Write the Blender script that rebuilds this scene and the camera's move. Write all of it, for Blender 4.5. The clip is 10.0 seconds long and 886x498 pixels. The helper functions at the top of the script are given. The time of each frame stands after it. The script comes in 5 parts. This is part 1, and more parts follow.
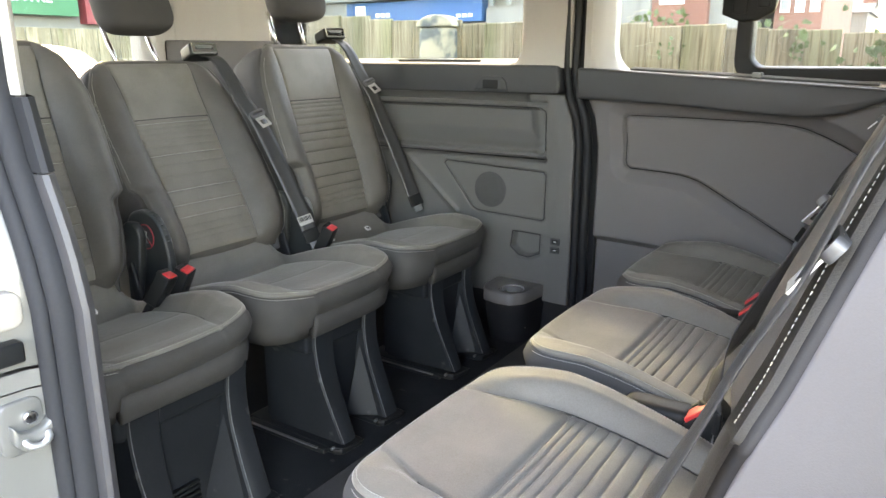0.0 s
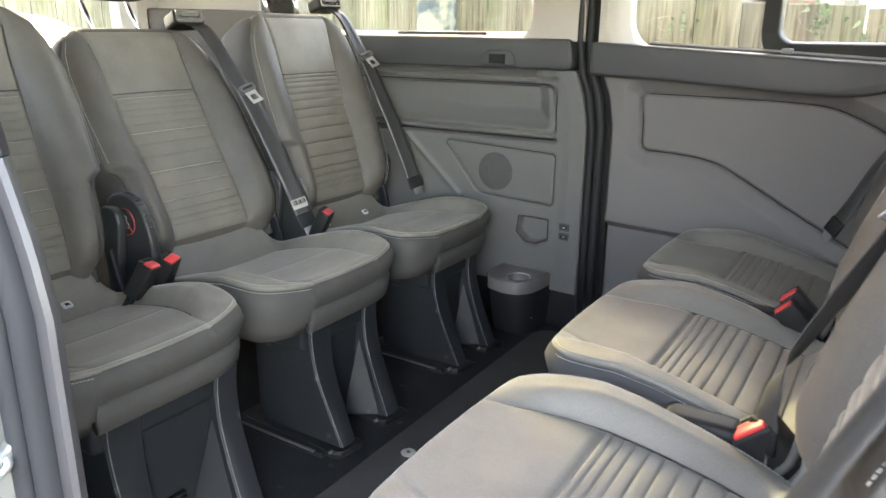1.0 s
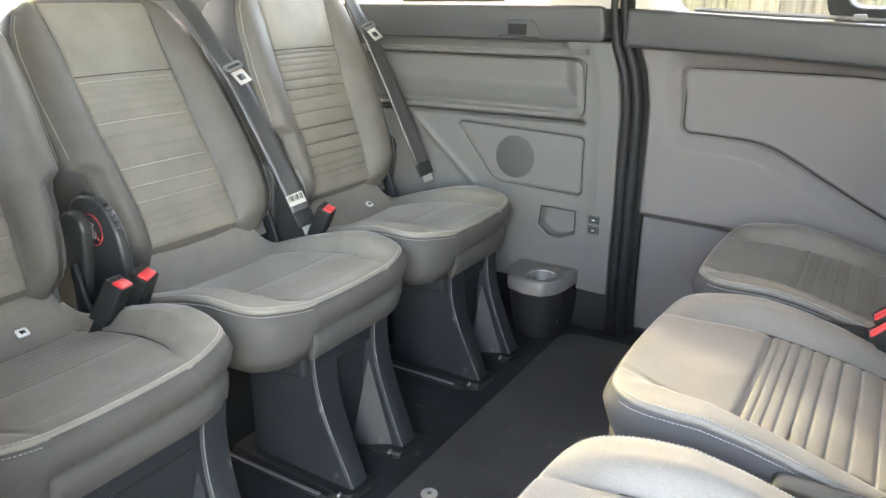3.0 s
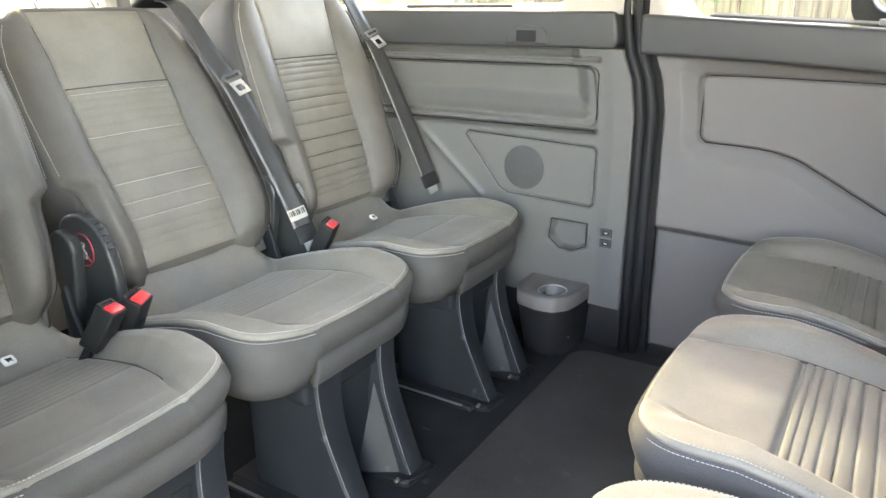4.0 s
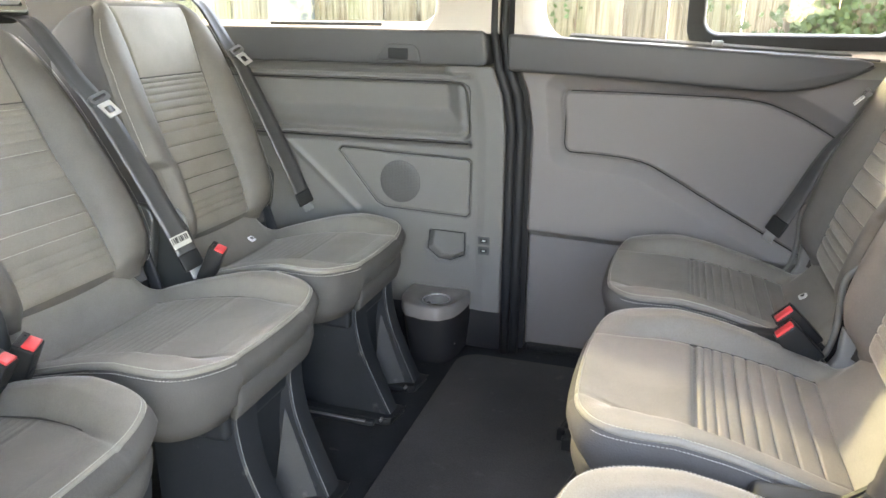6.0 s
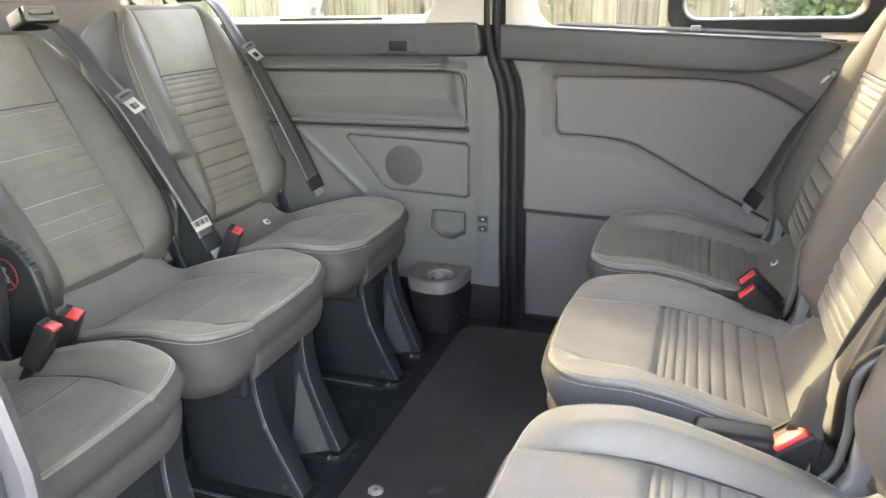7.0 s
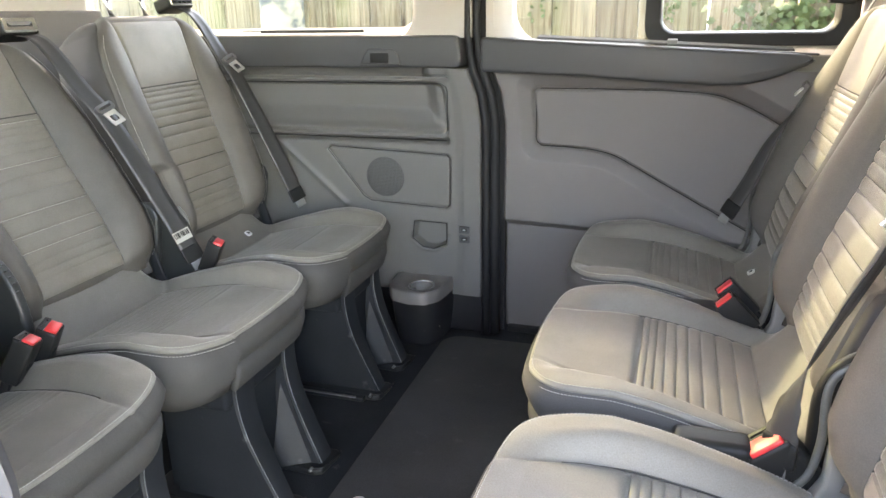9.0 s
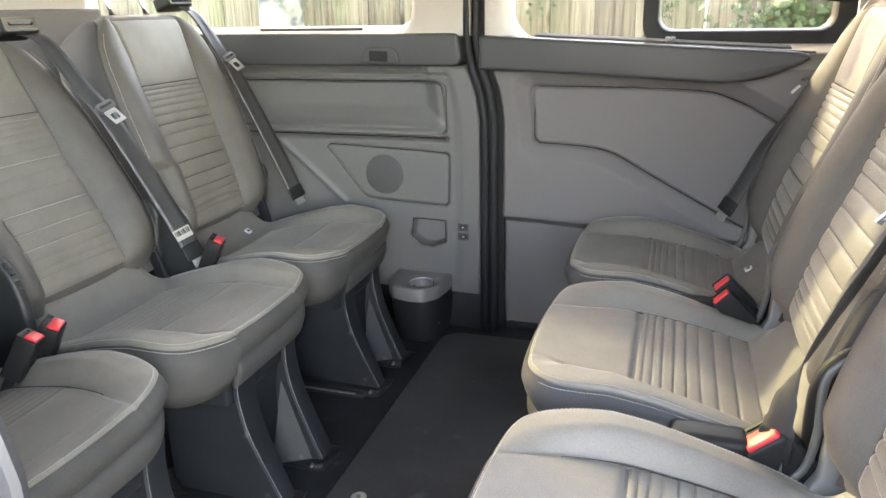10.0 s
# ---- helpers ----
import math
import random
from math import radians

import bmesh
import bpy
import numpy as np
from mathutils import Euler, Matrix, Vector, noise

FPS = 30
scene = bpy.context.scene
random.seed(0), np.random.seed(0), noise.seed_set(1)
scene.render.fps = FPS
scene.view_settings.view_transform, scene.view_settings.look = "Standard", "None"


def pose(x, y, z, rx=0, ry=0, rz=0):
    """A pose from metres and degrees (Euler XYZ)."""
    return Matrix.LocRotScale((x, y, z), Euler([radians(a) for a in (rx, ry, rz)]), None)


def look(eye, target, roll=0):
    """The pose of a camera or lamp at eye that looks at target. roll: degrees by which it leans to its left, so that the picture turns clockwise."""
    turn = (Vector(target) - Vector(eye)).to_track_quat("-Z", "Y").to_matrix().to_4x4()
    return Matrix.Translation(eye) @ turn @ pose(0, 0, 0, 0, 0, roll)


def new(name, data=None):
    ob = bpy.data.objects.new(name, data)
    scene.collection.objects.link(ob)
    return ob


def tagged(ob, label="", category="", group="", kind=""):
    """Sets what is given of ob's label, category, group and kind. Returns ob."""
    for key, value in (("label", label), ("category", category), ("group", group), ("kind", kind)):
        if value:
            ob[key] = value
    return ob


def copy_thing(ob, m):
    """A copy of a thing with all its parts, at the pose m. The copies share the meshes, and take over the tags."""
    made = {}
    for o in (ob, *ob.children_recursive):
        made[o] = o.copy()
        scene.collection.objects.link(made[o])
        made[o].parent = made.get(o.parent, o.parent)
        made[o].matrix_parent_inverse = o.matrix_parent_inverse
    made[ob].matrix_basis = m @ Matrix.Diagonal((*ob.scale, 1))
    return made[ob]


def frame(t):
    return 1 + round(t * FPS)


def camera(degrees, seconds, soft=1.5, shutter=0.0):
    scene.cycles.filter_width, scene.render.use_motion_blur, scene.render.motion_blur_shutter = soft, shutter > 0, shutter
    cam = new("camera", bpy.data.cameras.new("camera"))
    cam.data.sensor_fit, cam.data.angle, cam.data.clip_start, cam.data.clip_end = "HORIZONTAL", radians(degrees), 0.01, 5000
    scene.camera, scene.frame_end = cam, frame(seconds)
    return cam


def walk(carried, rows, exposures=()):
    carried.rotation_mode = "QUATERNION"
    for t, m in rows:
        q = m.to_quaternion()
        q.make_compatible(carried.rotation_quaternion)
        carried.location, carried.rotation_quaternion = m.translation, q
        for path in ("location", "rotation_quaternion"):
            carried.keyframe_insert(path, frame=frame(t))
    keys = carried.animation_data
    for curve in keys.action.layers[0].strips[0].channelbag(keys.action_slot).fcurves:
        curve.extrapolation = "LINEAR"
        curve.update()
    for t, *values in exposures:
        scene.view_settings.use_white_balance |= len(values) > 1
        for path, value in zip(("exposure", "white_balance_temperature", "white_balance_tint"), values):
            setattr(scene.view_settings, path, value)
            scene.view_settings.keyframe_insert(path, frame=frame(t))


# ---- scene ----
# camera and its walk
cam = camera(63.0, 10.0, shutter=0.4)
METRES, EYE, TILT, LEAN, TURN = 0.92, 0.877, 0.0, 0.0, 33.3
ROWS = [
    (0.0, 0.0, 0.0, 0.0, -0.02, -14.89, 0.07),
    (0.5, -0.0054, 0.0408, -0.0035, -0.27, -15.61, -0.21),
    (1.0, -0.0461, 0.1445, -0.0135, -0.85, -16.63, -0.51),
    (1.5, -0.1111, 0.2287, -0.0163, -1.46, -17.69, -0.69),
    (2.0, -0.1227, 0.2728, -0.0232, -1.75, -18.58, -0.54),
    (2.5, -0.1079, 0.3428, -0.0182, -1.59, -19.1, -0.2),
    (4.0, -0.1105, 0.4879, -0.0109, -1.37, -18.62, 0.34),
    (4.5, -0.1403, 0.5093, -0.0093, -4.02, -18.28, 0.01),
    (5.0, -0.2175, 0.5287, -0.0024, -11.61, -17.48, -0.49),
    (5.5, -0.2721, 0.5425, 0.0, -16.01, -17.29, -1.0),
    (7.0, -0.2576, 0.3315, 0.0339, -14.42, -18.98, 1.26),
    (7.5, -0.2629, 0.3091, 0.0402, -14.72, -18.34, 1.24),
    (8.0, -0.26, 0.3096, 0.0404, -15.22, -18.04, 1.1),
    (8.5, -0.2587, 0.3165, 0.0394, -15.52, -18.12, 1.08),
    (9.0, -0.2563, 0.3231, 0.0392, -15.78, -18.23, 1.05),
    (9.5, -0.258, 0.3233, 0.0384, -15.91, -18.34, 1.06),
    (10.0, -0.2613, 0.314, 0.0415, -15.93, -18.42, 1.1),
]
EXPOSURES = [(t, ev - 0.28, 10200, tint) for t, ev, tint in ((0.0, 5.2, 18), (1.0, 5.45, 18), (2.5, 5.98, 18), (4.0, 6.28, 18), (5.5, 6.12, 19), (7.0, 5.88, 20), (10.0, 5.72, 20))]
walk(cam, [(t, pose(0, 0, EYE, TILT, LEAN, TURN) @ pose(METRES * x, METRES * y, METRES * z, 90 + pitch, roll, yaw)) for t, x, y, z, yaw, pitch, roll in ROWS], EXPOSURES)

# ---- light ----
TO_SUN = Vector((-1.0, 0.8, 0.55)).normalized()
world = bpy.data.worlds.new("sky")
scene.world = world
world.use_nodes = True
wn = world.node_tree
sky = wn.nodes.new("ShaderNodeTexSky")
sky.sky_type, sky.sun_disc = "NISHITA", False
sky.sun_elevation = math.asin(TO_SUN.z)
sky.dust_density, sky.air_density = 0.9, 0.8
sky.sun_rotation = math.atan2(TO_SUN.x, TO_SUN.y)
wn.nodes["Background"].inputs["Strength"].default_value = 0.15
wn.links.new(sky.outputs[0], wn.nodes["Background"].inputs["Color"])
sun = new("sun", bpy.data.lights.new("sun", "SUN"))
sun.data.energy, sun.data.angle, sun.data.color = 0.125, radians(1.2), (0.86, 1.0, 0.68)
sun.matrix_world = look(TO_SUN * 10, (0, 0, 0))


# ---- materials ----
def mat(name, col, rough=0.6, metal=0.0, vary=0.12, big=4.0, grain=400.0, bump=0.15, dist=0.0006, weave=False, coat=0.0, dirt=None, fine=0.4):
    """A surface with two scales of variation, in metres of object space."""
    m = bpy.data.materials.new(name)
    m.use_nodes = True
    n, l = m.node_tree.nodes, m.node_tree.links
    b = n["Principled BSDF"]
    b.inputs["Roughness"].default_value, b.inputs["Metallic"].default_value = rough, metal
    b.inputs["Coat Weight"].default_value = coat
    tc = n.new("ShaderNodeTexCoord")
    n1, n2 = n.new("ShaderNodeTexNoise"), n.new("ShaderNodeTexNoise")
    n1.inputs["Scale"].default_value, n2.inputs["Scale"].default_value = big, grain
    n1.inputs["Detail"].default_value, n2.inputs["Detail"].default_value = 5, 3
    for k in (n1, n2):
        l.new(tc.outputs["Object"], k.inputs["Vector"])
    mul = n.new("ShaderNodeMath")
    mul.operation = "MULTIPLY_ADD"
    mul.inputs[1].default_value = 1 - fine
    l.new(n1.outputs["Fac"], mul.inputs[0])
    half = n.new("ShaderNodeMath")
    half.operation = "MULTIPLY"
    half.inputs[1].default_value = fine
    l.new(n2.outputs["Fac"], half.inputs[0])
    l.new(half.outputs[0], mul.inputs[2])
    ramp = n.new("ShaderNodeValToRGB")
    lo, hi = [c * (1 - vary) for c in col], [min(1, c * (1 + vary)) for c in col]
    ramp.color_ramp.elements[0].color, ramp.color_ramp.elements[1].color = (*lo, 1), (*hi, 1)
    ramp.color_ramp.elements[0].position, ramp.color_ramp.elements[1].position = 0.3, 0.7
    l.new(mul.outputs[0], ramp.inputs["Fac"])
    out = ramp.outputs["Color"]
    if dirt:
        d = n.new("ShaderNodeTexNoise")
        d.inputs["Scale"].default_value, d.inputs["Detail"].default_value = dirt[1], 8
        l.new(tc.outputs["Object"], d.inputs["Vector"])
        dr = n.new("ShaderNodeValToRGB")
        dr.color_ramp.elements[0].position, dr.color_ramp.elements[1].position = dirt[2], dirt[2] + 0.12
        l.new(d.outputs["Fac"], dr.inputs["Fac"])
        mx = n.new("ShaderNodeMix")
        mx.data_type = "RGBA"
        mx.inputs[7].default_value = (*dirt[0], 1)
        l.new(dr.outputs["Color"], mx.inputs[0])
        l.new(out, mx.inputs[6])
        out = mx.outputs[2]
    l.new(out, b.inputs["Base Color"])
    if bump:
        bp = n.new("ShaderNodeBump")
        bp.inputs["Strength"].default_value, bp.inputs["Distance"].default_value = bump, dist
        h = n2.outputs["Fac"]
        if weave:
            w1, w2 = n.new("ShaderNodeTexWave"), n.new("ShaderNodeTexWave")
            for w, ax in ((w1, "X"), (w2, "Y")):
                w.bands_direction = ax
                w.inputs["Scale"].default_value, w.inputs["Distortion"].default_value = 150, 1.5
                w.inputs["Detail Scale"].default_value = 40
                l.new(tc.outputs["Object"], w.inputs["Vector"])
            ad = n.new("ShaderNodeMath")
            l.new(w1.outputs["Fac"], ad.inputs[0])
            l.new(w2.outputs["Fac"], ad.inputs[1])
            ad2 = n.new("ShaderNodeMath")
            l.new(ad.outputs[0], ad2.inputs[0])
            l.new(n2.outputs["Fac"], ad2.inputs[1])
            h = ad2.outputs[0]
        l.new(h, bp.inputs["Height"])
        l.new(bp.outputs["Normal"], b.inputs["Normal"])
    return m


FABRIC = mat("seat_fabric", (0.152, 0.141, 0.124), 0.56, vary=0.26, big=14, grain=620, bump=0.4, dist=0.0008, fine=0.55)
INSERT = mat("insert_fabric", (0.152, 0.141, 0.124), 0.56, vary=0.26, big=12, grain=620, bump=0.4, dist=0.0008, fine=0.55)
BOLSTER = mat("bolster_fabric", (0.078, 0.071, 0.064), 0.62, vary=0.26, big=14, grain=620, bump=0.4, dist=0.0008, fine=0.55)
for cloth in (FABRIC, INSERT):
    cloth.node_tree.nodes["Principled BSDF"].inputs["Sheen Weight"].default_value = 0.3
    cloth.node_tree.nodes["Principled BSDF"].inputs["Sheen Roughness"].default_value = 0.3
    cloth.node_tree.nodes["Principled BSDF"].inputs["Sheen Tint"].default_value = (1.0, 0.95, 0.86, 1)
# seat cloth with the shade of the cushion sides put into its colour
SIDESHADE = mat("shaded_seat_side_cloth", (0.054, 0.052, 0.052), 0.85, vary=0.2, big=14, grain=420, bump=0.5, dist=0.0008)
REARSHADE = mat("shaded_rear_side_cloth", (0.046, 0.043, 0.041), 0.8, vary=0.2, big=14, grain=420, bump=0.5, dist=0.0008)
GREYTHREAD = mat("grey_thread", (0.35, 0.34, 0.31), 0.85, vary=0.1, bump=0)
COVER = mat("seat_cover_cloth", (0.055, 0.052, 0.052), 0.8, vary=0.1, big=9, grain=900, bump=0.3)
BACKVINYL = mat("seat_back_vinyl", (0.125, 0.116, 0.119), 0.6, vary=0.06, big=5, grain=700, bump=0.35)
SEAM = mat("seam_cord", (0.045, 0.044, 0.042), 0.9, vary=0.1, bump=0)
THREAD = mat("stitch_thread", (0.42, 0.40, 0.37), 0.8, vary=0.1, bump=0)
BLACK = mat("black_plastic", (0.012, 0.013, 0.014), 0.48, vary=0.15, big=14, grain=700, bump=0.2)
HINGE = mat("hinge_cover_plastic", (0.026, 0.029, 0.030), 0.42, vary=0.15, big=14, grain=500, bump=0.2)
PILLARTRIM = mat("pillar_trim_plastic", (0.058, 0.056, 0.061), 0.5, vary=0.1, big=5, grain=500, bump=0.2)
WORNLIT = mat("worn_lit_plastic_edge", (0.095, 0.10, 0.105), 0.5, vary=0.4, big=60, grain=300, bump=0)
BASEPL = mat("seat_base_plastic", (0.013, 0.015, 0.018), 0.55, vary=0.25, big=10, grain=300, bump=0.25, dirt=((0.065, 0.066, 0.068), 26, 0.66))
GREYSTEEL = mat("grey_painted_steel", (0.17, 0.172, 0.17), 0.45, 0.2, vary=0.12, big=30, grain=800, bump=0.3)
LIGHTSTEEL = mat("light_grey_steel", (0.11, 0.112, 0.108), 0.45, 0.3, vary=0.15, big=30, grain=500, bump=0.2)
QTRIM = mat("quarter_trim_plastic", (0.104, 0.102, 0.099), 0.55, vary=0.05, big=3, grain=650, bump=0.25)
TRIM = mat("side_trim_plastic", (0.124, 0.115, 0.113), 0.55, vary=0.05, big=3, grain=650, bump=0.25)
TRIMDK = mat("dark_trim_plastic", (0.040, 0.041, 0.043), 0.5, vary=0.08, big=3, grain=650, bump=0.25)
TRIMLOW = mat("kick_trim_plastic", (0.012, 0.012, 0.014), 0.6, vary=0.12, big=8, grain=600, bump=0.25)
CUP = mat("cup_tray_plastic", (0.13, 0.12, 0.115), 0.45, vary=0.06, grain=650, bump=0.2)
BEIGE = mat("pillar_trim_beige", (0.40, 0.37, 0.335), 0.7, vary=0.04, big=3, grain=700, bump=0.2)
LINER = mat("headliner_cloth", (0.80, 0.78, 0.73), 0.9, vary=0.04, grain=600, bump=0.2)
RUBBER = mat("seal_rubber", (0.014, 0.015, 0.017), 0.5, vary=0.1, grain=300, bump=0.1)
SEALGREY = mat("pillar_seal_rubber", (0.026, 0.027, 0.031), 0.7, vary=0.1, grain=300, bump=0.1)
SILVER = mat("silver_paint", (0.21, 0.208, 0.20), 0.35, 0.35, vary=0.05, grain=900, bump=0.04, coat=0.3)
DARKSTEEL = mat("dark_steel", (0.16, 0.16, 0.165), 0.45, 0.6, vary=0.2, grain=200, bump=0.1)
STEEL = mat("bright_steel", (0.8, 0.8, 0.79), 0.35, 0.85, vary=0.1, grain=200, bump=0.05)
CHROME = mat("chrome", (0.75, 0.75, 0.75), 0.12, 1.0, vary=0.04, bump=0)
MAT = mat("floor_mat_rubber", (0.055, 0.053, 0.053), 0.8, vary=0.3, big=6, grain=260, bump=0.6, dist=0.0015, dirt=((0.1, 0.097, 0.094), 16, 0.64))
CARPET = mat("floor_carpet", (0.014, 0.015, 0.017), 0.9, vary=0.45, big=9, grain=300, bump=0.8, dist=0.002, dirt=((0.06, 0.06, 0.062), 45, 0.66))
BELT = mat("belt_webbing", (0.032, 0.032, 0.033), 0.42, vary=0.15, big=20, grain=900, bump=0.3)
BELT.node_tree.nodes["Principled BSDF"].inputs["Specular IOR Level"].default_value = 0.5
STICKRED = mat("sticker_red", (0.34, 0.03, 0.04), 0.5, vary=0.1, bump=0)
RED = mat("red_button_plastic", (0.62, 0.03, 0.035), 0.4, vary=0.05, bump=0)
for dull in (BLACK, BASEPL, TRIMLOW, RUBBER, SEALGREY, MAT, CARPET, COVER):
    dull.node_tree.nodes["Principled BSDF"].inputs["Specular IOR Level"].default_value = 0.22
WHITE = mat("white_label", (0.7, 0.7, 0.68), 0.5, vary=0.05, bump=0)
WOOD = mat("fence_wood", (0.22, 0.192, 0.127), 0.85, vary=0.55, big=9, grain=60, bump=0.5, dist=0.004, dirt=((0.19, 0.185, 0.105), 5, 0.56))
GROUND = mat("asphalt", (0.06, 0.06, 0.06), 0.9, vary=0.25, big=1.5, grain=60, bump=0.5, dist=0.004)
LEAF = mat("ivy_leaf", (0.075, 0.115, 0.045), 0.85, vary=0.4, big=8, grain=40, bump=0.1)
BRICK = mat("house_brick", (0.18, 0.08, 0.06), 0.85, vary=0.25, big=1.0, grain=14, bump=0.4, dist=0.01)
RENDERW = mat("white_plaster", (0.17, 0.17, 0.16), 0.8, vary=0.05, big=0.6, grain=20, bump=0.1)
BLUE = mat("blue_sign", (0.025, 0.10, 0.24), 0.5, vary=0.06, bump=0)
GREEN = mat("green_sign", (0.018, 0.14, 0.065), 0.5, vary=0.06, bump=0)
REDSIGN = mat("red_sign", (0.2, 0.03, 0.035), 0.5, vary=0.06, bump=0)
GREYSIGN = mat("grey_sign", (0.2, 0.22, 0.22), 0.5, vary=0.06, bump=0)
SLATE = mat("roof_slate", (0.12, 0.11, 0.11), 0.7, vary=0.2, big=1, grain=12, bump=0.3, dist=0.01)
CARWHITE = mat("white_car_paint", (0.65, 0.65, 0.65), 0.25, vary=0.02, bump=0, coat=0.5)


def plank_grain(m):
    """Long vertical grain: stretch the noise along z, and tint each board on its own."""
    n, l = m.node_tree.nodes, m.node_tree.links
    mp = n.new("ShaderNodeMapping")
    mp.inputs["Scale"].default_value = (1, 1, 0.06)
    tc = next(k for k in n if k.bl_idname == "ShaderNodeTexCoord")
    oi = n.new("ShaderNodeObjectInfo")
    sh = n.new("ShaderNodeVectorMath")
    sh.operation = "SCALE"
    sh.inputs[0].default_value = (7, 3, 11)
    l.new(oi.outputs["Random"], sh.inputs["Scale"])
    add = n.new("ShaderNodeVectorMath")
    l.new(tc.outputs["Object"], add.inputs[0])
    l.new(sh.outputs[0], add.inputs[1])
    l.new(add.outputs[0], mp.inputs["Vector"])
    for k in n:
        if k.bl_idname == "ShaderNodeTexNoise":
            l.new(mp.outputs[0], k.inputs["Vector"])
    # long dark veins and a few knots
    vein = n.new("ShaderNodeTexNoise")
    vein.inputs["Scale"].default_value, vein.inputs["Detail"].default_value, vein.inputs["Distortion"].default_value = 95, 5, 0.8
    l.new(mp.outputs[0], vein.inputs["Vector"])
    vr = n.new("ShaderNodeValToRGB")
    vr.color_ramp.elements[0].position, vr.color_ramp.elements[1].position = 0.34, 0.52
    vr.color_ramp.elements[0].color, vr.color_ramp.elements[1].color = (0.52, 0.48, 0.42, 1), (1, 1, 1, 1)
    l.new(vein.outputs["Fac"], vr.inputs["Fac"])
    kn = n.new("ShaderNodeTexVoronoi")
    kn.inputs["Scale"].default_value = 5.0
    km = n.new("ShaderNodeMapping")
    km.inputs["Scale"].default_value = (1.2, 1, 0.75)
    l.new(add.outputs[0], km.inputs["Vector"])
    l.new(km.outputs[0], kn.inputs["Vector"])
    kr = n.new("ShaderNodeValToRGB")
    kr.color_ramp.elements[0].position, kr.color_ramp.elements[1].position = 0.03, 0.10
    kr.color_ramp.elements[0].color, kr.color_ramp.elements[1].color = (0.3, 0.24, 0.17, 1), (1, 1, 1, 1)
    l.new(kn.outputs["Distance"], kr.inputs["Fac"])
    m1, m2 = n.new("ShaderNodeMix"), n.new("ShaderNodeMix")
    for mm in (m1, m2):
        mm.data_type, mm.blend_type = "RGBA", "MULTIPLY"
        mm.inputs[0].default_value = 1.0
    l.new(vr.outputs["Color"], m1.inputs[6])
    l.new(kr.outputs["Color"], m1.inputs[7])
    b = n["Principled BSDF"]
    l.new(b.inputs["Base Color"].links[0].from_socket, m2.inputs[6])
    l.new(m1.outputs[2], m2.inputs[7])
    src = m2.outputs[2]
    hs = n.new("ShaderNodeHueSaturation")
    mr = n.new("ShaderNodeMapRange")
    mr.inputs["To Min"].default_value, mr.inputs["To Max"].default_value = 0.86, 1.14
    l.new(oi.outputs["Random"], mr.inputs["Value"])
    l.new(mr.outputs[0], hs.inputs["Value"])
    l.new(src, hs.inputs["Color"])
    l.new(hs.outputs[0], b.inputs["Base Color"])


plank_grain(WOOD)


def glass_mat():
    m = bpy.data.materials.new("window_glass")
    m.use_nodes = True
    n, l = m.node_tree.nodes, m.node_tree.links
    n.remove(n["Principled BSDF"])
    tr, gl, mx, fr = n.new("ShaderNodeBsdfTransparent"), n.new("ShaderNodeBsdfGlossy"), n.new("ShaderNodeMixShader"), n.new("ShaderNodeFresnel")
    tr.inputs["Color"].default_value = (0.93, 0.95, 0.93, 1)
    gl.inputs["Roughness"].default_value = 0.02
    fr.inputs["IOR"].default_value = 1.45
    l.new(fr.outputs[0], mx.inputs[0])
    l.new(tr.outputs[0], mx.inputs[1])
    l.new(gl.outputs[0], mx.inputs[2])
    l.new(mx.outputs[0], n["Material Output"].inputs["Surface"])
    return m


GLASS = glass_mat()


def grille_mat():
    """Perforated plastic: small round holes at a real pitch."""
    m = mat("speaker_mesh", (0.10, 0.10, 0.10), 0.5, vary=0.05, bump=0)
    n, l = m.node_tree.nodes, m.node_tree.links
    tc = n.new("ShaderNodeTexCoord")
    sc = n.new("ShaderNodeVectorMath")
    sc.operation = "SCALE"
    sc.inputs["Scale"].default_value = 1 / 0.0042
    fr = n.new("ShaderNodeVectorMath")
    fr.operation = "FRACTION"
    sub = n.new("ShaderNodeVectorMath")
    sub.operation = "SUBTRACT"
    sub.inputs[1].default_value = (0.5, 0.5, 0.5)
    mask = n.new("ShaderNodeVectorMath")
    mask.operation = "MULTIPLY"
    mask.inputs[1].default_value = (1, 0, 1)
    ln = n.new("ShaderNodeVectorMath")
    ln.operation = "LENGTH"
    l.new(tc.outputs["Object"], sc.inputs[0])
    l.new(sc.outputs[0], fr.inputs[0])
    l.new(fr.outputs[0], sub.inputs[0])
    l.new(sub.outputs[0], mask.inputs[0])
    l.new(mask.outputs[0], ln.inputs[0])
    rp = n.new("ShaderNodeValToRGB")
    rp.color_ramp.elements[0].position, rp.color_ramp.elements[1].position = 0.26, 0.36
    rp.color_ramp.elements[0].color, rp.color_ramp.elements[1].color = (0.010, 0.010, 0.010, 1), (0.070, 0.070, 0.070, 1)
    l.new(ln.outputs["Value"], rp.inputs["Fac"])
    l.new(rp.outputs["Color"], n["Principled BSDF"].inputs["Base Color"])
    return m


GRILLE = grille_mat()


# ---- mesh helpers ----
def part(name, bm, material, parent=None, label="", smooth=True, angle=None):
    """Links a bmesh as one mesh object under a thing or a part."""
    me = bpy.data.meshes.new(name)
    bmesh.ops.recalc_face_normals(bm, faces=bm.faces)
    bm.to_mesh(me)
    bm.free()
    me.materials.append(material)
    if smooth:
        me.shade_smooth()
        if angle:
            me.set_sharp_from_angle(angle=radians(angle))
    ob = new(name, me)
    if parent is not None:
        ob.parent = parent
    if label:
        tagged(ob, label)
    return ob


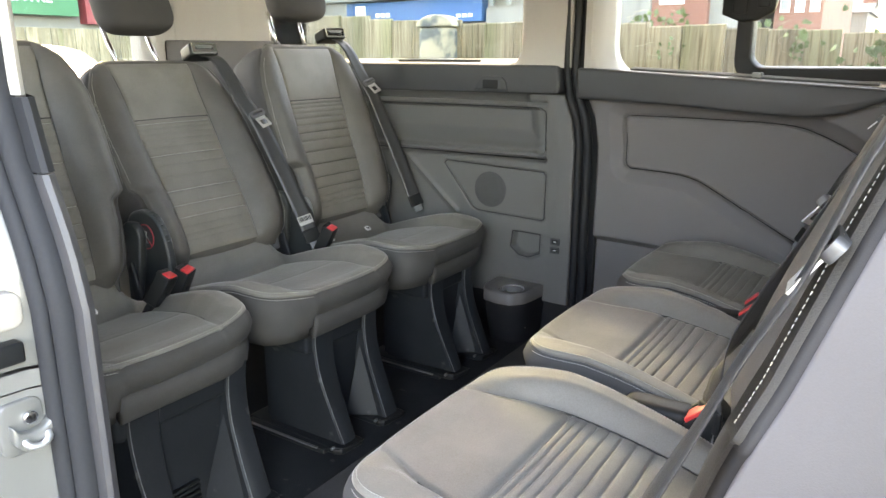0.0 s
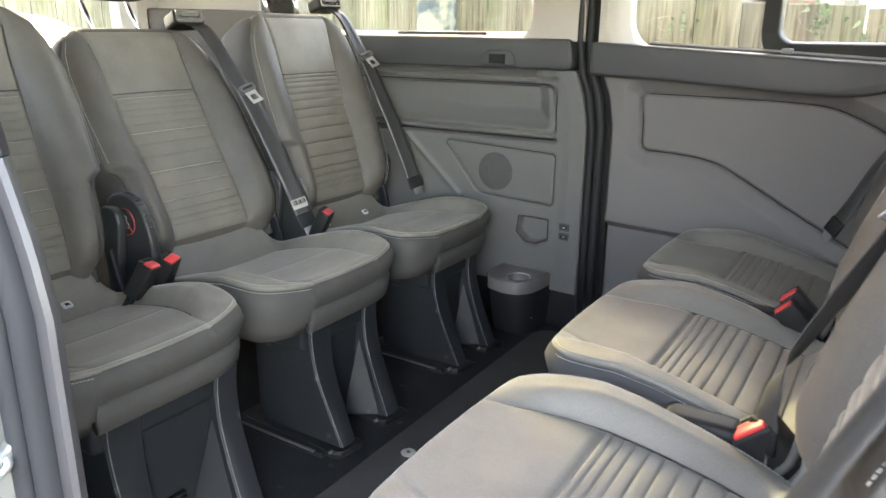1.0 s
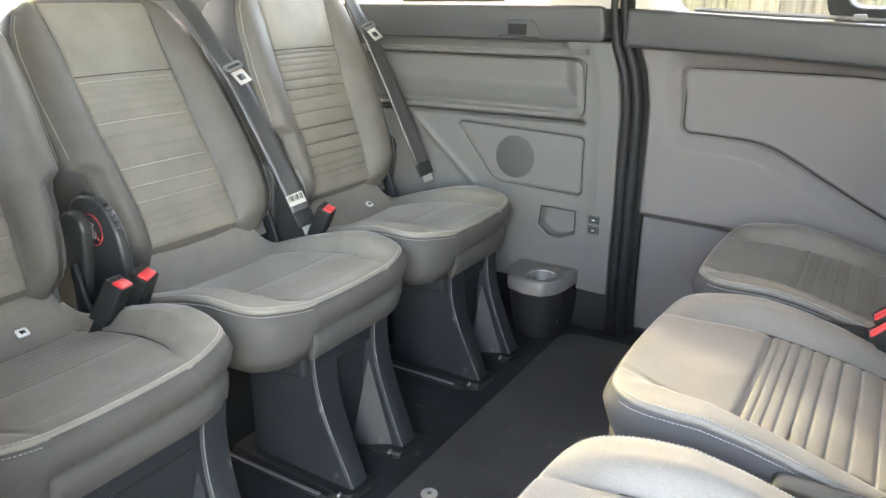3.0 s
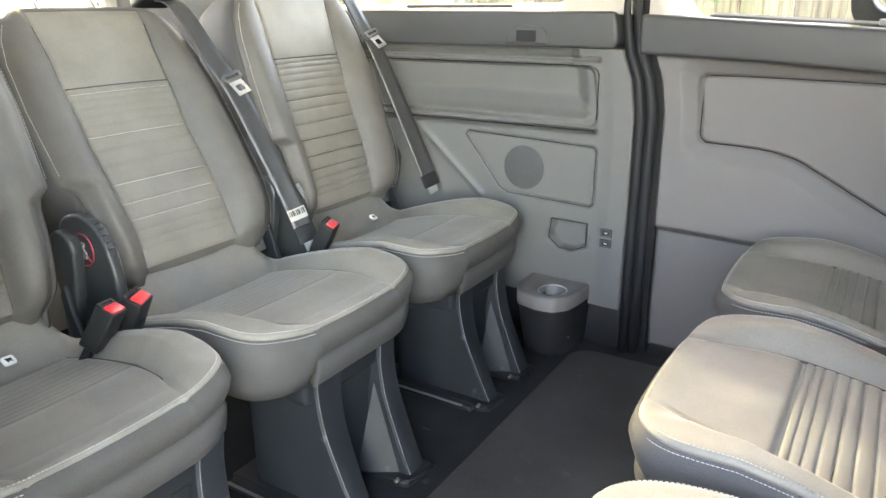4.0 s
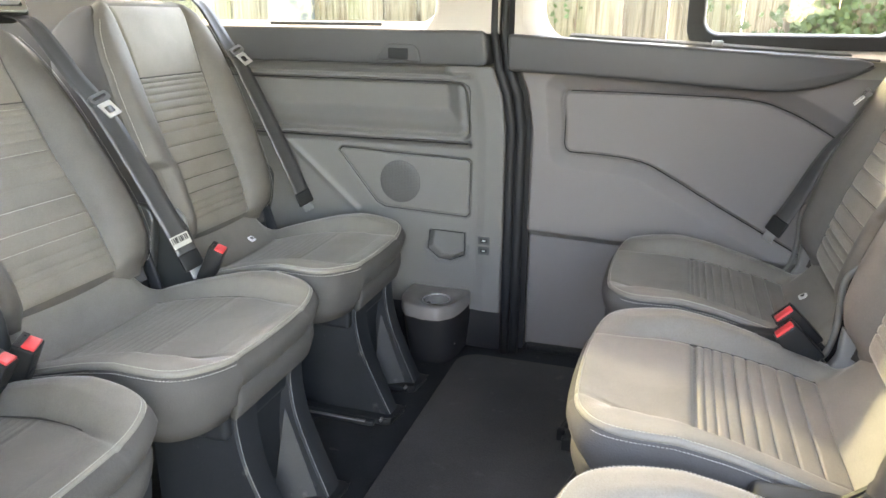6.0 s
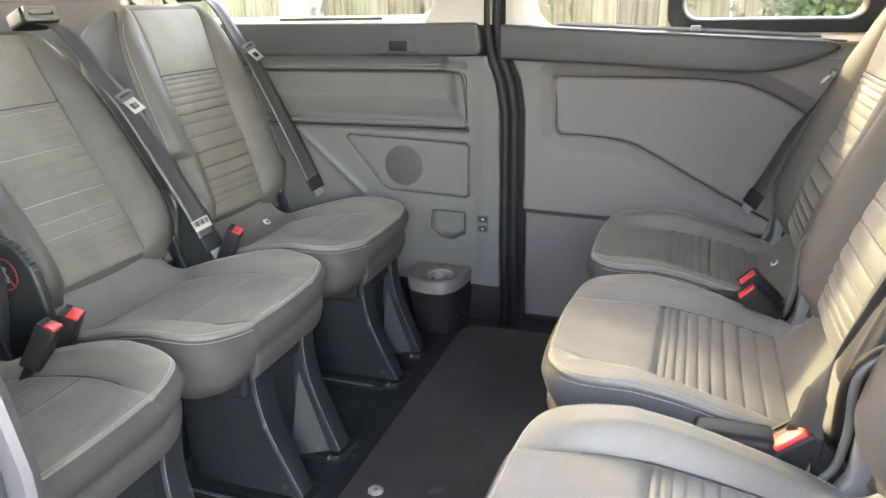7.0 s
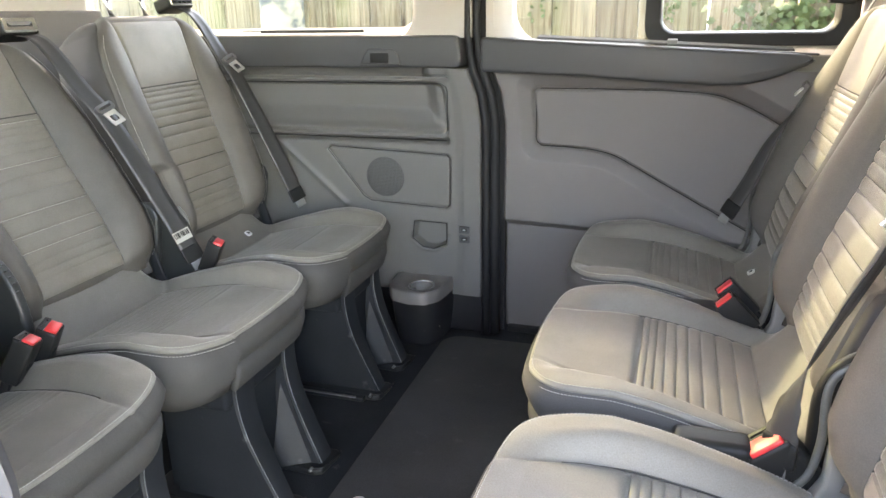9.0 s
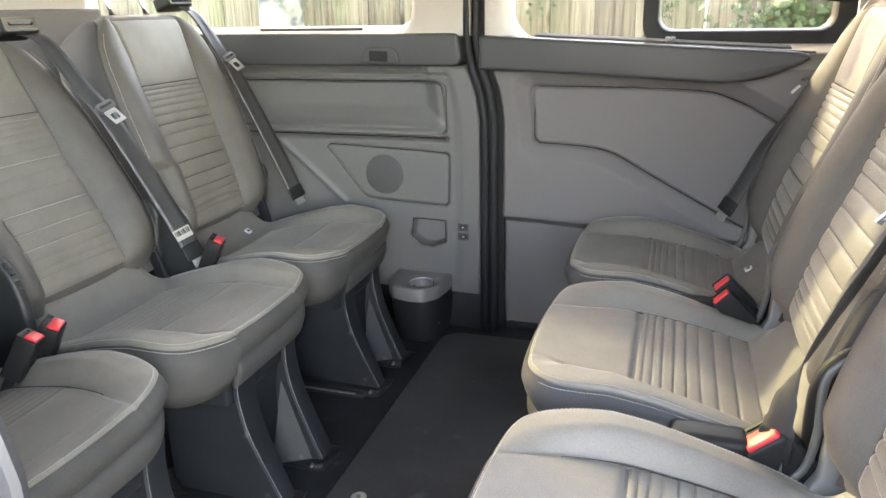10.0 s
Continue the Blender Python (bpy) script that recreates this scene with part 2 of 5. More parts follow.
def thing(name, m, label, category, group="", kind=""):
    """An Empty that carries the parts of one thing."""
    ob = new(name)
    ob.empty_display_size = 0.1
    ob.matrix_world = m
    return tagged(ob, label, category, group, kind)


def sm(a, b, x):
    """Smooth step from a to b."""
    t = np.clip((x - a) / (b - a), 0, 1)
    return t * t * (3 - 2 * t)


def add_grid(bm, pts, wrap_u=False, wrap_v=False):
    """pts: array (nu, nv, 3). Adds the quads and returns the vertices."""
    nu, nv = pts.shape[:2]
    vs = [[bm.verts.new(pts[i, j]) for j in range(nv)] for i in range(nu)]
    for i in range(nu if wrap_u else nu - 1):
        for j in range(nv if wrap_v else nv - 1):
            a, b = (i + 1) % nu, (j + 1) % nv
            bm.faces.new((vs[i][j], vs[a][j], vs[a][b], vs[i][b]))
    return vs


def add_box(bm, lo, hi, bevel=0.0, seg=2, m=None):
    ret = bmesh.ops.create_cube(bm, size=1.0)
    vs = ret["verts"]
    c = [(a + b) / 2 for a, b in zip(lo, hi)]
    s = [b - a for a, b in zip(lo, hi)]
    for v in vs:
        v.co = Vector((c[0] + v.co.x * s[0], c[1] + v.co.y * s[1], c[2] + v.co.z * s[2]))
        if m is not None:
            v.co = m @ v.co
    if bevel:
        es = list({e for v in vs for e in v.link_edges})
        bmesh.ops.bevel(bm, geom=es, offset=bevel, segments=seg, profile=0.6, affect="EDGES")
    return bm


def box(lo, hi, bevel=0.0, seg=2, m=None):
    return add_box(bmesh.new(), lo, hi, bevel, seg, m)


def add_prism(bm, pts, axis, a, b, bevel=0.0, seg=2):
    """A polygon extruded along an axis (0, 1 or 2) from a to b; pts hold the other two coordinates in order."""
    def at(p, d):
        q = list(p)
        q.insert(axis, d)
        return bm.verts.new(q)
    v0, v1 = [at(p, a) for p in pts], [at(p, b) for p in pts]
    n = len(pts)
    fs = [bm.faces.new(v0), bm.faces.new(v1)]
    for i in range(n):
        fs.append(bm.faces.new((v0[i], v0[(i + 1) % n], v1[(i + 1) % n], v1[i])))
    bmesh.ops.recalc_face_normals(bm, faces=fs)
    if bevel:
        es = list({e for f in fs for e in f.edges})
        bmesh.ops.bevel(bm, geom=es, offset=bevel, segments=seg, profile=0.6, affect="EDGES")
    return bm


def prism(pts, axis, a, b, bevel=0.0, seg=2):
    return add_prism(bmesh.new(), pts, axis, a, b, bevel, seg)


def smooth_line(pts, n):
    """A Catmull-Rom curve through the points, n steps a span."""
    p = [Vector(q) for q in pts]
    p = [p[0] * 2 - p[1]] + p + [p[-1] * 2 - p[-2]]
    out = []
    for i in range(1, len(p) - 2):
        for k in range(n):
            t = k / n
            a, b, c, d = p[i - 1:i + 3]
            out.append(0.5 * (2 * b + (c - a) * t + (2 * a - 5 * b + 4 * c - d) * t * t + (3 * b - a - 3 * c + d) * t ** 3))
    return out + [p[-2]]


def add_tube(bm, pts, r, n=10, cap=True, flat=1.0, up=(0, 0, 1)):
    """A tube along a line; r may be a list. flat squeezes it along its second axis."""
    pts = [Vector(p) for p in pts]
    rs = r if isinstance(r, (list, tuple)) else [r] * len(pts)
    rings = []
    for i, p in enumerate(pts):
        d = (pts[min(i + 1, len(pts) - 1)] - pts[max(i - 1, 0)]).normalized()
        s = d.cross(Vector(up))
        if s.length < 1e-3:
            s = d.cross(Vector((1, 0, 0)))
        s.normalize()
        t = s.cross(d)
        rings.append([bm.verts.new(p + rs[i] * (math.cos(a) * s + flat * math.sin(a) * t)) for a in (2 * math.pi * k / n for k in range(n))])
    for a, b in zip(rings, rings[1:]):
        for k in range(n):
            bm.faces.new((a[k], a[(k + 1) % n], b[(k + 1) % n], b[k]))
    if cap:
        bm.faces.new(rings[0])
        bm.faces.new(rings[-1])
    return bm


def tube(pts, r, n=10, cap=True, flat=1.0, up=(0, 0, 1)):
    return add_tube(bmesh.new(), pts, r, n, cap, flat, up)


def ribbon(pts, sides, width, thick=0.0014):
    """A strap along a line: sides gives the way across it at each point."""
    bm = bmesh.new()
    rings = []
    for i, p in enumerate(pts):
        d = (pts[min(i + 1, len(pts) - 1)] - pts[max(i - 1, 0)]).normalized()
        s = (sides[i] - d * sides[i].dot(d)).normalized()
        nrm = s.cross(d)
        w = width[i] if isinstance(width, list) else width
        ring = []
        for u, q in ((-0.5, -1), (-0.25, -1), (0, -1), (0.25, -1), (0.5, -1), (0.5, 1), (0.25, 1), (0, 1), (-0.25, 1), (-0.5, 1)):
            ring.append(bm.verts.new(p + s * (u * w) + nrm * (q * thick / 2 + 0.0012 * math.cos(u * math.pi * 2))))
        rings.append(ring)
    n = len(rings[0])
    for a, b in zip(rings, rings[1:]):
        for k in range(n):
            bm.faces.new((a[k], a[(k + 1) % n], b[(k + 1) % n], b[k]))
    bm.faces.new(rings[0])
    bm.faces.new(rings[-1])
    return bm


def rrect(x0, x1, z0, z1, r, n=6):
    """Points of a rounded rectangle, anticlockwise from the lower right corner."""
    rs = r if isinstance(r, (list, tuple)) else [r] * 4
    out = []
    for (cx, cz, a0), q in zip(((x1, z0, -90), (x1, z1, 0), (x0, z1, 90), (x0, z0, 180)), rs):
        sx, sz = (1 if cx == x0 else -1), (1 if cz == z0 else -1)
        for k in range(n + 1):
            a = radians(a0 + 90 * k / n)
            out.append((cx + sx * q + q * math.cos(a), cz + sz * q + q * math.sin(a)))
    return out


def frame_panel(outer, inner, axis, a, b, lip=0.0):
    """A plate with a hole: outer and inner loops with the same count, from a (room side) to b; lip widens the hole on the room side."""
    bm = bmesh.new()
    cx = sum(p[0] for p in inner) / len(inner)
    cz = sum(p[1] for p in inner) / len(inner)

    def at(p, d):
        q = list(p)
        q.insert(axis, d)
        return bm.verts.new(q)

    def grow(p, g):
        d = Vector((p[0] - cx, p[1] - cz))
        return (p[0] + math.copysign(min(g, abs(d.x)), d.x), p[1] + math.copysign(min(g, abs(d.y)), d.y))
    step = (b - a)
    rings = [[at(p, b) for p in outer], [at(p, a) for p in outer]]
    if lip:
        rings.append([at(grow(p, lip), a) for p in inner])
        rings.append([at(grow(p, lip * 0.7), a + step * 0.06) for p in inner])
        rings.append([at(grow(p, lip * 0.4), a + step * 0.4) for p in inner])
    else:
        rings.append([at(p, a) for p in inner])
    rings.append([at(p, b) for p in inner])
    n = len(outer)
    for r0, r1 in zip(rings, rings[1:] + rings[:1]):
        for k in range(n):
            bm.faces.new((r0[k], r0[(k + 1) % n], r1[(k + 1) % n], r1[k]))
    return bm


def outer_for(inner, x0, x1, z0, z1):
    """Points on a rectangle's border, one for each point of the inner loop, in the same order."""
    n = len(inner) // 4
    out = []
    for q, (cx, cz) in enumerate(((x1, z0), (x1, z1), (x0, z1), (x0, z0))):
        for k in range(n):
            p = inner[q * n + k]
            lo = k < n / 2 - 0.5
            mid = abs(k - (n - 1) / 2) < 0.3
            if mid:
                out.append((cx, cz))
            elif q in (0, 2):
                out.append((p[0], cz) if lo else (cx, p[1]))
            else:
                out.append((cx, p[1]) if lo else (p[0], cz))
    return out


def sd_box(X, Z, x0, x1, z0, z1, r):
    """Distance to a rounded box, negative inside."""
    qx, qz = np.abs(X - (x0 + x1) / 2) - (x1 - x0) / 2 + r, np.abs(Z - (z0 + z1) / 2) - (z1 - z0) / 2 + r
    return np.hypot(np.maximum(qx, 0), np.maximum(qz, 0)) + np.minimum(np.maximum(qx, qz), 0) - r


def sd_poly(X, Z, pts):
    """Distance to a polygon, negative inside."""
    d = np.full(X.shape, 1e9)
    s = np.ones(X.shape)
    for i in range(len(pts)):
        (ax, az), (bx, bz) = pts[i], pts[i - 1]
        ex, ez, wx, wz = bx - ax, bz - az, X - ax, Z - az
        t = np.clip((wx * ex + wz * ez) / (ex * ex + ez * ez), 0, 1)
        d = np.minimum(d, np.hypot(wx - ex * t, wz - ez * t))
        c1, c2, c3 = Z >= az, Z < bz, ex * wz > ez * wx
        s = np.where((c1 & c2 & c3) | (~c1 & ~c2 & ~c3), -s, s)
    return d * s


def sd_line(X, Z, pts):
    d = np.full(X.shape, 1e9)
    for (ax, az), (bx, bz) in zip(pts, pts[1:]):
        ex, ez, wx, wz = bx - ax, bz - az, X - ax, Z - az
        t = np.clip((wx * ex + wz * ez) / (ex * ex + ez * ez), 0, 1)
        d = np.minimum(d, np.hypot(wx - ex * t, wz - ez * t))
    return d


def groove(d, depth, width):
    return depth * np.exp(-(d / width) ** 2)


def field(name, X, Y, Z, material, parent=None, label="", flip=False):
    """A moulded panel from a grid of places."""
    nu, nv = X.shape
    co = np.stack([X, Y, Z], axis=-1).reshape(-1, 3)
    i = (np.arange(nu - 1)[:, None] * nv + np.arange(nv - 1)[None, :]).ravel()
    me = bpy.data.meshes.new(name)
    me.from_pydata(co.tolist(), [], np.stack([i, i + 1, i + nv + 1, i + nv] if flip else [i, i + nv, i + nv + 1, i + 1], axis=-1).tolist())
    me.materials.append(material)
    me.shade_smooth()
    ob = new(name, me)
    if parent is not None:
        ob.parent = parent
    if label:
        tagged(ob, label)
    return ob


# ---- the van's shell ----
I4 = Matrix.Identity(4)
YC = 1.25                      # middle of the van
Y_FAR, Y_DOOR, Y_GLASS, Y_SKIN = 2.02, 2.05, 2.15, 2.20


def other(y):
    """The same place on the opposite side of the van."""
    return 2 * YC - y


def sealx(z):
    """The line of the door seal, which leans back above the arm rest."""
    return np.interp(z, [-0.1, 0.62, 0.70, 0.76, 0.85, 2.0], [0.0, 0.0, -0.012, -0.035, -0.052, -0.052])


floor = tagged(part("floor", box((-2.3, 0.40, -0.06), (2.35, 2.12, -0.004), 0.004), CARPET), "black carpeted van floor with dusty marks", "floor", kind="structure")
ceiling = tagged(part("ceiling", box((-2.35, 0.28, 1.42), (2.4, 2.22, 1.47), 0.01), LINER), "pale cloth headliner of the van", "ceiling", kind="structure")

# far side, behind the sliding door: the quarter panel
wall = thing("wall_north", I4, "grey moulded plastic van side panel with speaker and pocket", "wall", kind="structure")
gx, gz = np.arange(-2.24, -0.8565, 0.0030), np.arange(0.118, 0.7665, 0.0030)
X, Z = np.meshgrid(gx, gz, indexing="ij")
D = np.zeros(X.shape)
d = sd_box(X, Z, -1.66, -0.953, 0.580, 0.727, 0.02)
D += 0.022 * (1 - sm(-0.010, 0.004, d))
D += 0.026 * (1 - sm(-0.060, -0.010, sd_box(X, Z, -1.75, -0.965, 0.600, 0.80, 0.04)))
D += groove(sd_line(X, Z, [(-2.2, 0.572), (-0.957, 0.569)]), 0.022, 0.006)
D -= groove(sd_line(X, Z, [(-2.2, 0.602), (-0.985, 0.596)]), 0.022, 0.014)
D += groove(sd_line(X, Z, [(-2.2, 0.745), (-0.93, 0.742)]), 0.008, 0.005)
sp = [(-1.312, 0.545), (-0.958, 0.531), (-0.949, 0.522), (-0.951, 0.386), (-0.960, 0.378), (-1.19, 0.388), (-1.215, 0.40), (-1.322, 0.535)]
D += groove(sd_poly(X, Z, sp), 0.010, 0.0022)
D += 0.0015 * (1 - sm(-0.002, 0.002, sd_poly(X, Z, sp)))
dl = sd_line(X, Z, [(-1.50, 0.575), (-1.275, 0.375)])
D -= groove(dl, 0.006, 0.009)
pk = [(-1.060, 0.335), (-0.962, 0.333), (-0.962, 0.272), (-1.0, 0.254), (-1.035, 0.257), (-1.066, 0.282)]
D += 0.034 * (1 - sm(-0.003, 0.001, sd_poly(X, Z, pk)))
D -= groove(np.abs(sd_poly(X, Z, pk) - 0.006), 0.003, 0.004) * (Z < 0.30)
D -= 0.004 * sm(-0.935, -0.905, X)                       # raised edge by the door
D += 0.03 * sm(-0.8635, -0.8565, X) ** 2
D += 0.004 * np.sin(np.clip((Z - 0.12) / 0.65, 0, 1) * math.pi)
field("trim_panel", X + sealx(Z) * sm(-1.2, -0.86, X), Y_FAR + D, Z, QTRIM, wall)
part("side_return", prism([(-0.8565, Y_FAR + 0.028), (-0.836, Y_FAR + 0.028), (-0.836, 2.14), (-0.8565, 2.14)], 2, 0.0, 0.62, 0.002), TRIMDK, wall)


def joint(name, pts, X, Z, Y, parent, r=0.0018, closed=False):
    """A dark line pressed into a moulded panel along (x, z) points, for seams and one painted shadow."""
    line = []
    pts = list(pts) + (list(pts[:1]) if closed else [])
    for (x0, z0), (x1, z1) in zip(pts, pts[1:]):
        n = max(1, int(math.hypot(x1 - x0, z1 - z0) / 0.012))
        line += [(x0 + (x1 - x0) * k / n, z0 + (z1 - z0) * k / n) for k in range(n)]
    line.append(pts[-1])
    out = []
    for x, z in line:
        k = np.argmin((X[:, 0] - x) ** 2)
        j = np.argmin((Z[0] - z) ** 2)
        out.append((x, float(Y[k, j]) + r * 0.35, z))
    return part(name, tube(out, r, 6, up=(0, 1, 0)), RUBBER, parent)


YQ = Y_FAR + 0.001 * sm(0, 1, X * 0) + 0.004 * np.sin(np.clip((Z - 0.12) / 0.65, 0, 1) * math.pi)
joint("joint", sp, X, Z, YQ, wall, 0.0012, True)
joint("joint", pk, X, Z, YQ, wall, 0.0016, True)
# the shadow line beneath the recess lip, laid on as a black tube
joint("joint", [(-1.70, 0.5745), (-0.957, 0.5715)], X, Z, Y_FAR + D * 0.2, wall, 0.0018)
joint("joint", [(-1.66, 0.727), (-0.973, 0.727), (-0.957, 0.717), (-0.953, 0.705), (-0.953, 0.60)], X, Z, Y_FAR + D * 0.12, wall, 0.0015)
# speaker
bm = bmesh.new()
R = 0.058
pts = np.array([[[-1.145 + rr * math.cos(a), Y_FAR + 0.0030 - 0.0035 * (1 - (rr / R) ** 4), 0.461 + rr * math.sin(a)] for a in np.linspace(0, 2 * math.pi, 48, endpoint=False)] for rr in np.linspace(0.0005, R, 10)])
add_grid(bm, pts, wrap_v=True)
part("speaker_grille", bm, GRILLE, wall, "round perforated speaker grille")
for i, z in enumerate((0.319, 0.291)):
    port = part("usb_port", frame_panel(outer_for(rrect(-0.916, -0.898, z - 0.005, z + 0.005, 0.001, 4), -0.9215, -0.8925, z - 0.0095, z + 0.0095), rrect(-0.916, -0.898, z - 0.005, z + 0.005, 0.001, 4), 1, Y_FAR - 0.0070, Y_FAR + 0.004), TRIMDK, wall, "small grey charging socket", smooth=False)
    part("socket", box((-0.9165, Y_FAR - 0.0055, z - 0.0055), (-0.8975, Y_FAR + 0.004, z + 0.0055)), BLACK, port, smooth=False)
    part("contact", box((-0.911, Y_FAR - 0.0060, z - 0.0014), (-0.903, Y_FAR + 0.002, z + 0.0012)), STEEL, port, smooth=False)
# dark band under the window
band = [(-2.24, 0.768), (-0.925, 0.7675), (-0.912, 0.772), (-0.907, 0.79), (-0.915, 0.842), (-0.925, 0.852), (-2.24, 0.862)]
part("arm_band", prism(band, 1, Y_FAR - 0.016, Y_FAR + 0.09, 0.009, 3), TRIMDK, wall, "dark plastic band below the window")
kn = part("band_vent", prism([(-1.197, 0.777), (-1.078, 0.775), (-1.085, 0.806), (-1.098, 0.818), (-1.165, 0.820), (-1.178, 0.812)], 1, Y_FAR - 0.020, Y_FAR + 0.0, 0.004, 2), TRIMDK, wall)
part("vent_mesh", prism([(-1.165, 0.782), (-1.112, 0.781), (-1.112, 0.808), (-1.165, 0.809)], 1, Y_FAR - 0.0225, Y_FAR - 0.010, 0.002), BLACK, kn)
# kick panel
part("kick_panel", prism([(-2.24, 0.0), (-0.857, 0.0), (-0.857, 0.118), (-2.24, 0.118)], 1, Y_FAR + 0.012, Y_FAR + 0.10, 0.004), TRIMLOW, wall)
part("outer_skin", prism([(-2.35, -0.30), (-0.84, -0.30), (-0.84, 0.82), (-2.35, 0.82)], 1, Y_SKIN - 0.03, Y_SKIN, 0.002), SILVER, wall, smooth=False)

# quarter window with its pale surround
w1 = rrect(-2.24, -1.083, 0.868, 1.30, [0.075, 0.05, 0.05, 0.05], 6)
part("window_surround", frame_panel(outer_for(w1, -2.36, -0.888, 0.845, 1.42), w1, 1, Y_FAR + 0.012, Y_SKIN, 0.045), BEIGE, wall, "pale beige plastic window surround", angle=40)
win = thing("window_1", I4, "clear fixed quarter window with pale ledge", "window", kind="structure")
pn = part("pane", box((-2.27, Y_GLASS, 0.83), (-1.05, Y_GLASS + 0.005, 1.34)), GLASS, win, smooth=False)
pn.visible_shadow = False
part("sill", prism([(Y_FAR + 0.0, 0.850), (Y_FAR + 0.10, 0.862), (Y_FAR + 0.13, 0.872), (Y_FAR + 0.13, 0.85)], 0, -2.24, -1.10, 0.002), BEIGE, win)
for a, b, dy in ((-1.52, -1.20, 0.02), (-1.60, -1.32, 0.05)):
    part("sill_clip", box((a, Y_FAR + dy, 0.8585 + dy * 0.1), (b, Y_FAR + dy + 0.008, 0.8665 + dy * 0.1), 0.001), STEEL if dy > 0.03 else TRIMDK, win)

# far sliding door
door = thing("door_1", I4, "closed grey-trimmed sliding van door", "door", kind="structure")
gx, gz = np.arange(-0.806, 0.74, 0.0036), np.arange(0.010, 0.7605, 0.0030)
X, Z = np.meshgrid(gx, gz, indexing="ij")
D = np.zeros(X.shape)
up = [(p.x, p.y) for p in smooth_line([(-0.705, 0.712, 0), (-0.50, 0.711, 0), (-0.30, 0.705, 0), (-0.216, 0.684, 0), (-0.128, 0.640, 0), (-0.02, 0.57, 0), (0.10, 0.48, 0)], 5)]
lo = [(p.x, p.y) for p in smooth_line([(0.05, 0.24, 0), (-0.228, 0.388, 0), (-0.35, 0.453, 0), (-0.465, 0.516, 0), (-0.515, 0.540, 0), (-0.57, 0.551, 0), (-0.64, 0.556, 0), (-0.703, 0.558, 0)], 5)]
pocket = up + lo + [(-0.714, 0.566), (-0.718, 0.58), (-0.718, 0.69), (-0.715, 0.704)]
d = sd_poly(X, Z, pocket)
D += 0.022 * np.clip(1 - d / 0.040, 0, 1)
D += groove(d, 0.011, 0.0026)
ledge = np.interp(X, [-0.81, -0.5, -0.2, 0.1, 0.74], [0.347, 0.336, 0.322, 0.30, 0.28])
D += 0.030 * (1 - sm(-0.018, 0.006, Z - ledge))
D += 0.010 * (1 - sm(0.0, 0.12, Z))
D += 0.004 * np.sin(np.clip((Z - 0.35) / 0.4, 0, 1) * math.pi)
D += 0.02 * (1 - sm(-0.806, -0.793, X)) ** 2
field("door_panel", X + sealx(Z) * (1 - sm(-0.80, -0.55, X)), Y_DOOR + D, Z, TRIM, door)
joint("joint", pocket, X, Z, Y_DOOR + np.maximum(D - 0.004, 0.0) * (d < 0.04), door, 0.0015, True)
ab = [(-0.86, 0.758)] + [(p.x, p.y) for p in smooth_line([(-0.60, 0.748, 0), (-0.40, 0.735, 0), (-0.25, 0.729, 0), (-0.16, 0.742, 0), (-0.085, 0.772, 0), (-0.062, 0.786, 0)], 4)] + [(-0.066, 0.797), (-0.09, 0.803), (-0.86, 0.846)]
part("arm_band", prism(ab, 1, Y_DOOR - 0.035, Y_DOOR + 0.06, 0.010, 3), TRIMDK, door, "dark plastic arm rest band with a tapered end")
w2 = rrect(-0.803, 0.045, 0.826, 1.30, [0.05, 0.06, 0.06, 0.085], 6)
part("window_surround", frame_panel(outer_for(w2, -0.852, 0.80, 0.80, 1.42), w2, 1, Y_DOOR + 0.0, Y_SKIN, 0.030), BEIGE, door, "pale beige plastic window surround", angle=40)
part("outer_skin", prism([(-0.835, -0.25), (0.80, -0.25), (0.80, 0.80), (-0.835, 0.80)], 1, Y_SKIN - 0.03, Y_SKIN, 0.002), SILVER, door, smooth=False)
part("door_foot", box((-0.79, Y_DOOR + 0.015, -0.004), (0.74, Y_DOOR + 0.045, 0.012), 0.003), BLACK, door)
win = thing("window_2", I4, "sliding van side window in a black frame", "window", kind="structure")
pn = part("pane", box((-0.83, Y_GLASS + 0.012, 0.80), (-0.42, Y_GLASS + 0.017, 1.34)), GLASS, win, smooth=False)
pn.visible_shadow = False
fr = rrect(-0.409, -0.008, 0.852, 1.28, 0.035, 6)
part("slider_frame", frame_panel(rrect(-0.452, 0.040, 0.808, 1.33, 0.06, 6), fr, 1, Y_GLASS - 0.022, Y_GLASS + 0.02, 0.008), RUBBER, win, "black rubber frame of the sliding pane", angle=40)
pn = part("sliding_pane", box((-0.42, Y_GLASS + 0.002, 0.84), (0.0, Y_GLASS + 0.006, 1.30)), GLASS, win, smooth=False)
pn.visible_shadow = False
ht = part("catch", prism([(-0.49, 0.985), (-0.44, 0.965), (-0.40, 0.968), (-0.36, 0.99), (-0.355, 1.02), (-0.38, 1.06), (-0.49, 1.06)], 1, Y_GLASS - 0.05, Y_GLASS - 0.018, 0.006, 2), BLACK, win, "black plastic window catch")
part("catch_button", box((-0.40, Y_GLASS - 0.056, 1.0), (-0.37, Y_GLASS - 0.046, 1.03), 0.003), BLACK, ht)
part("catch_rib", box((-0.462, Y_GLASS - 0.055, 0.985), (-0.425, Y_GLASS - 0.047, 1.05), 0.003), BLACK, ht)
ht = part("catch", prism([(-0.035, 0.915), (0.02, 0.91), (0.03, 0.93), (0.02, 0.96), (-0.03, 0.96)], 1, Y_GLASS - 0.05, Y_GLASS - 0.018, 0.006, 2), BLACK, win, "black plastic window catch")
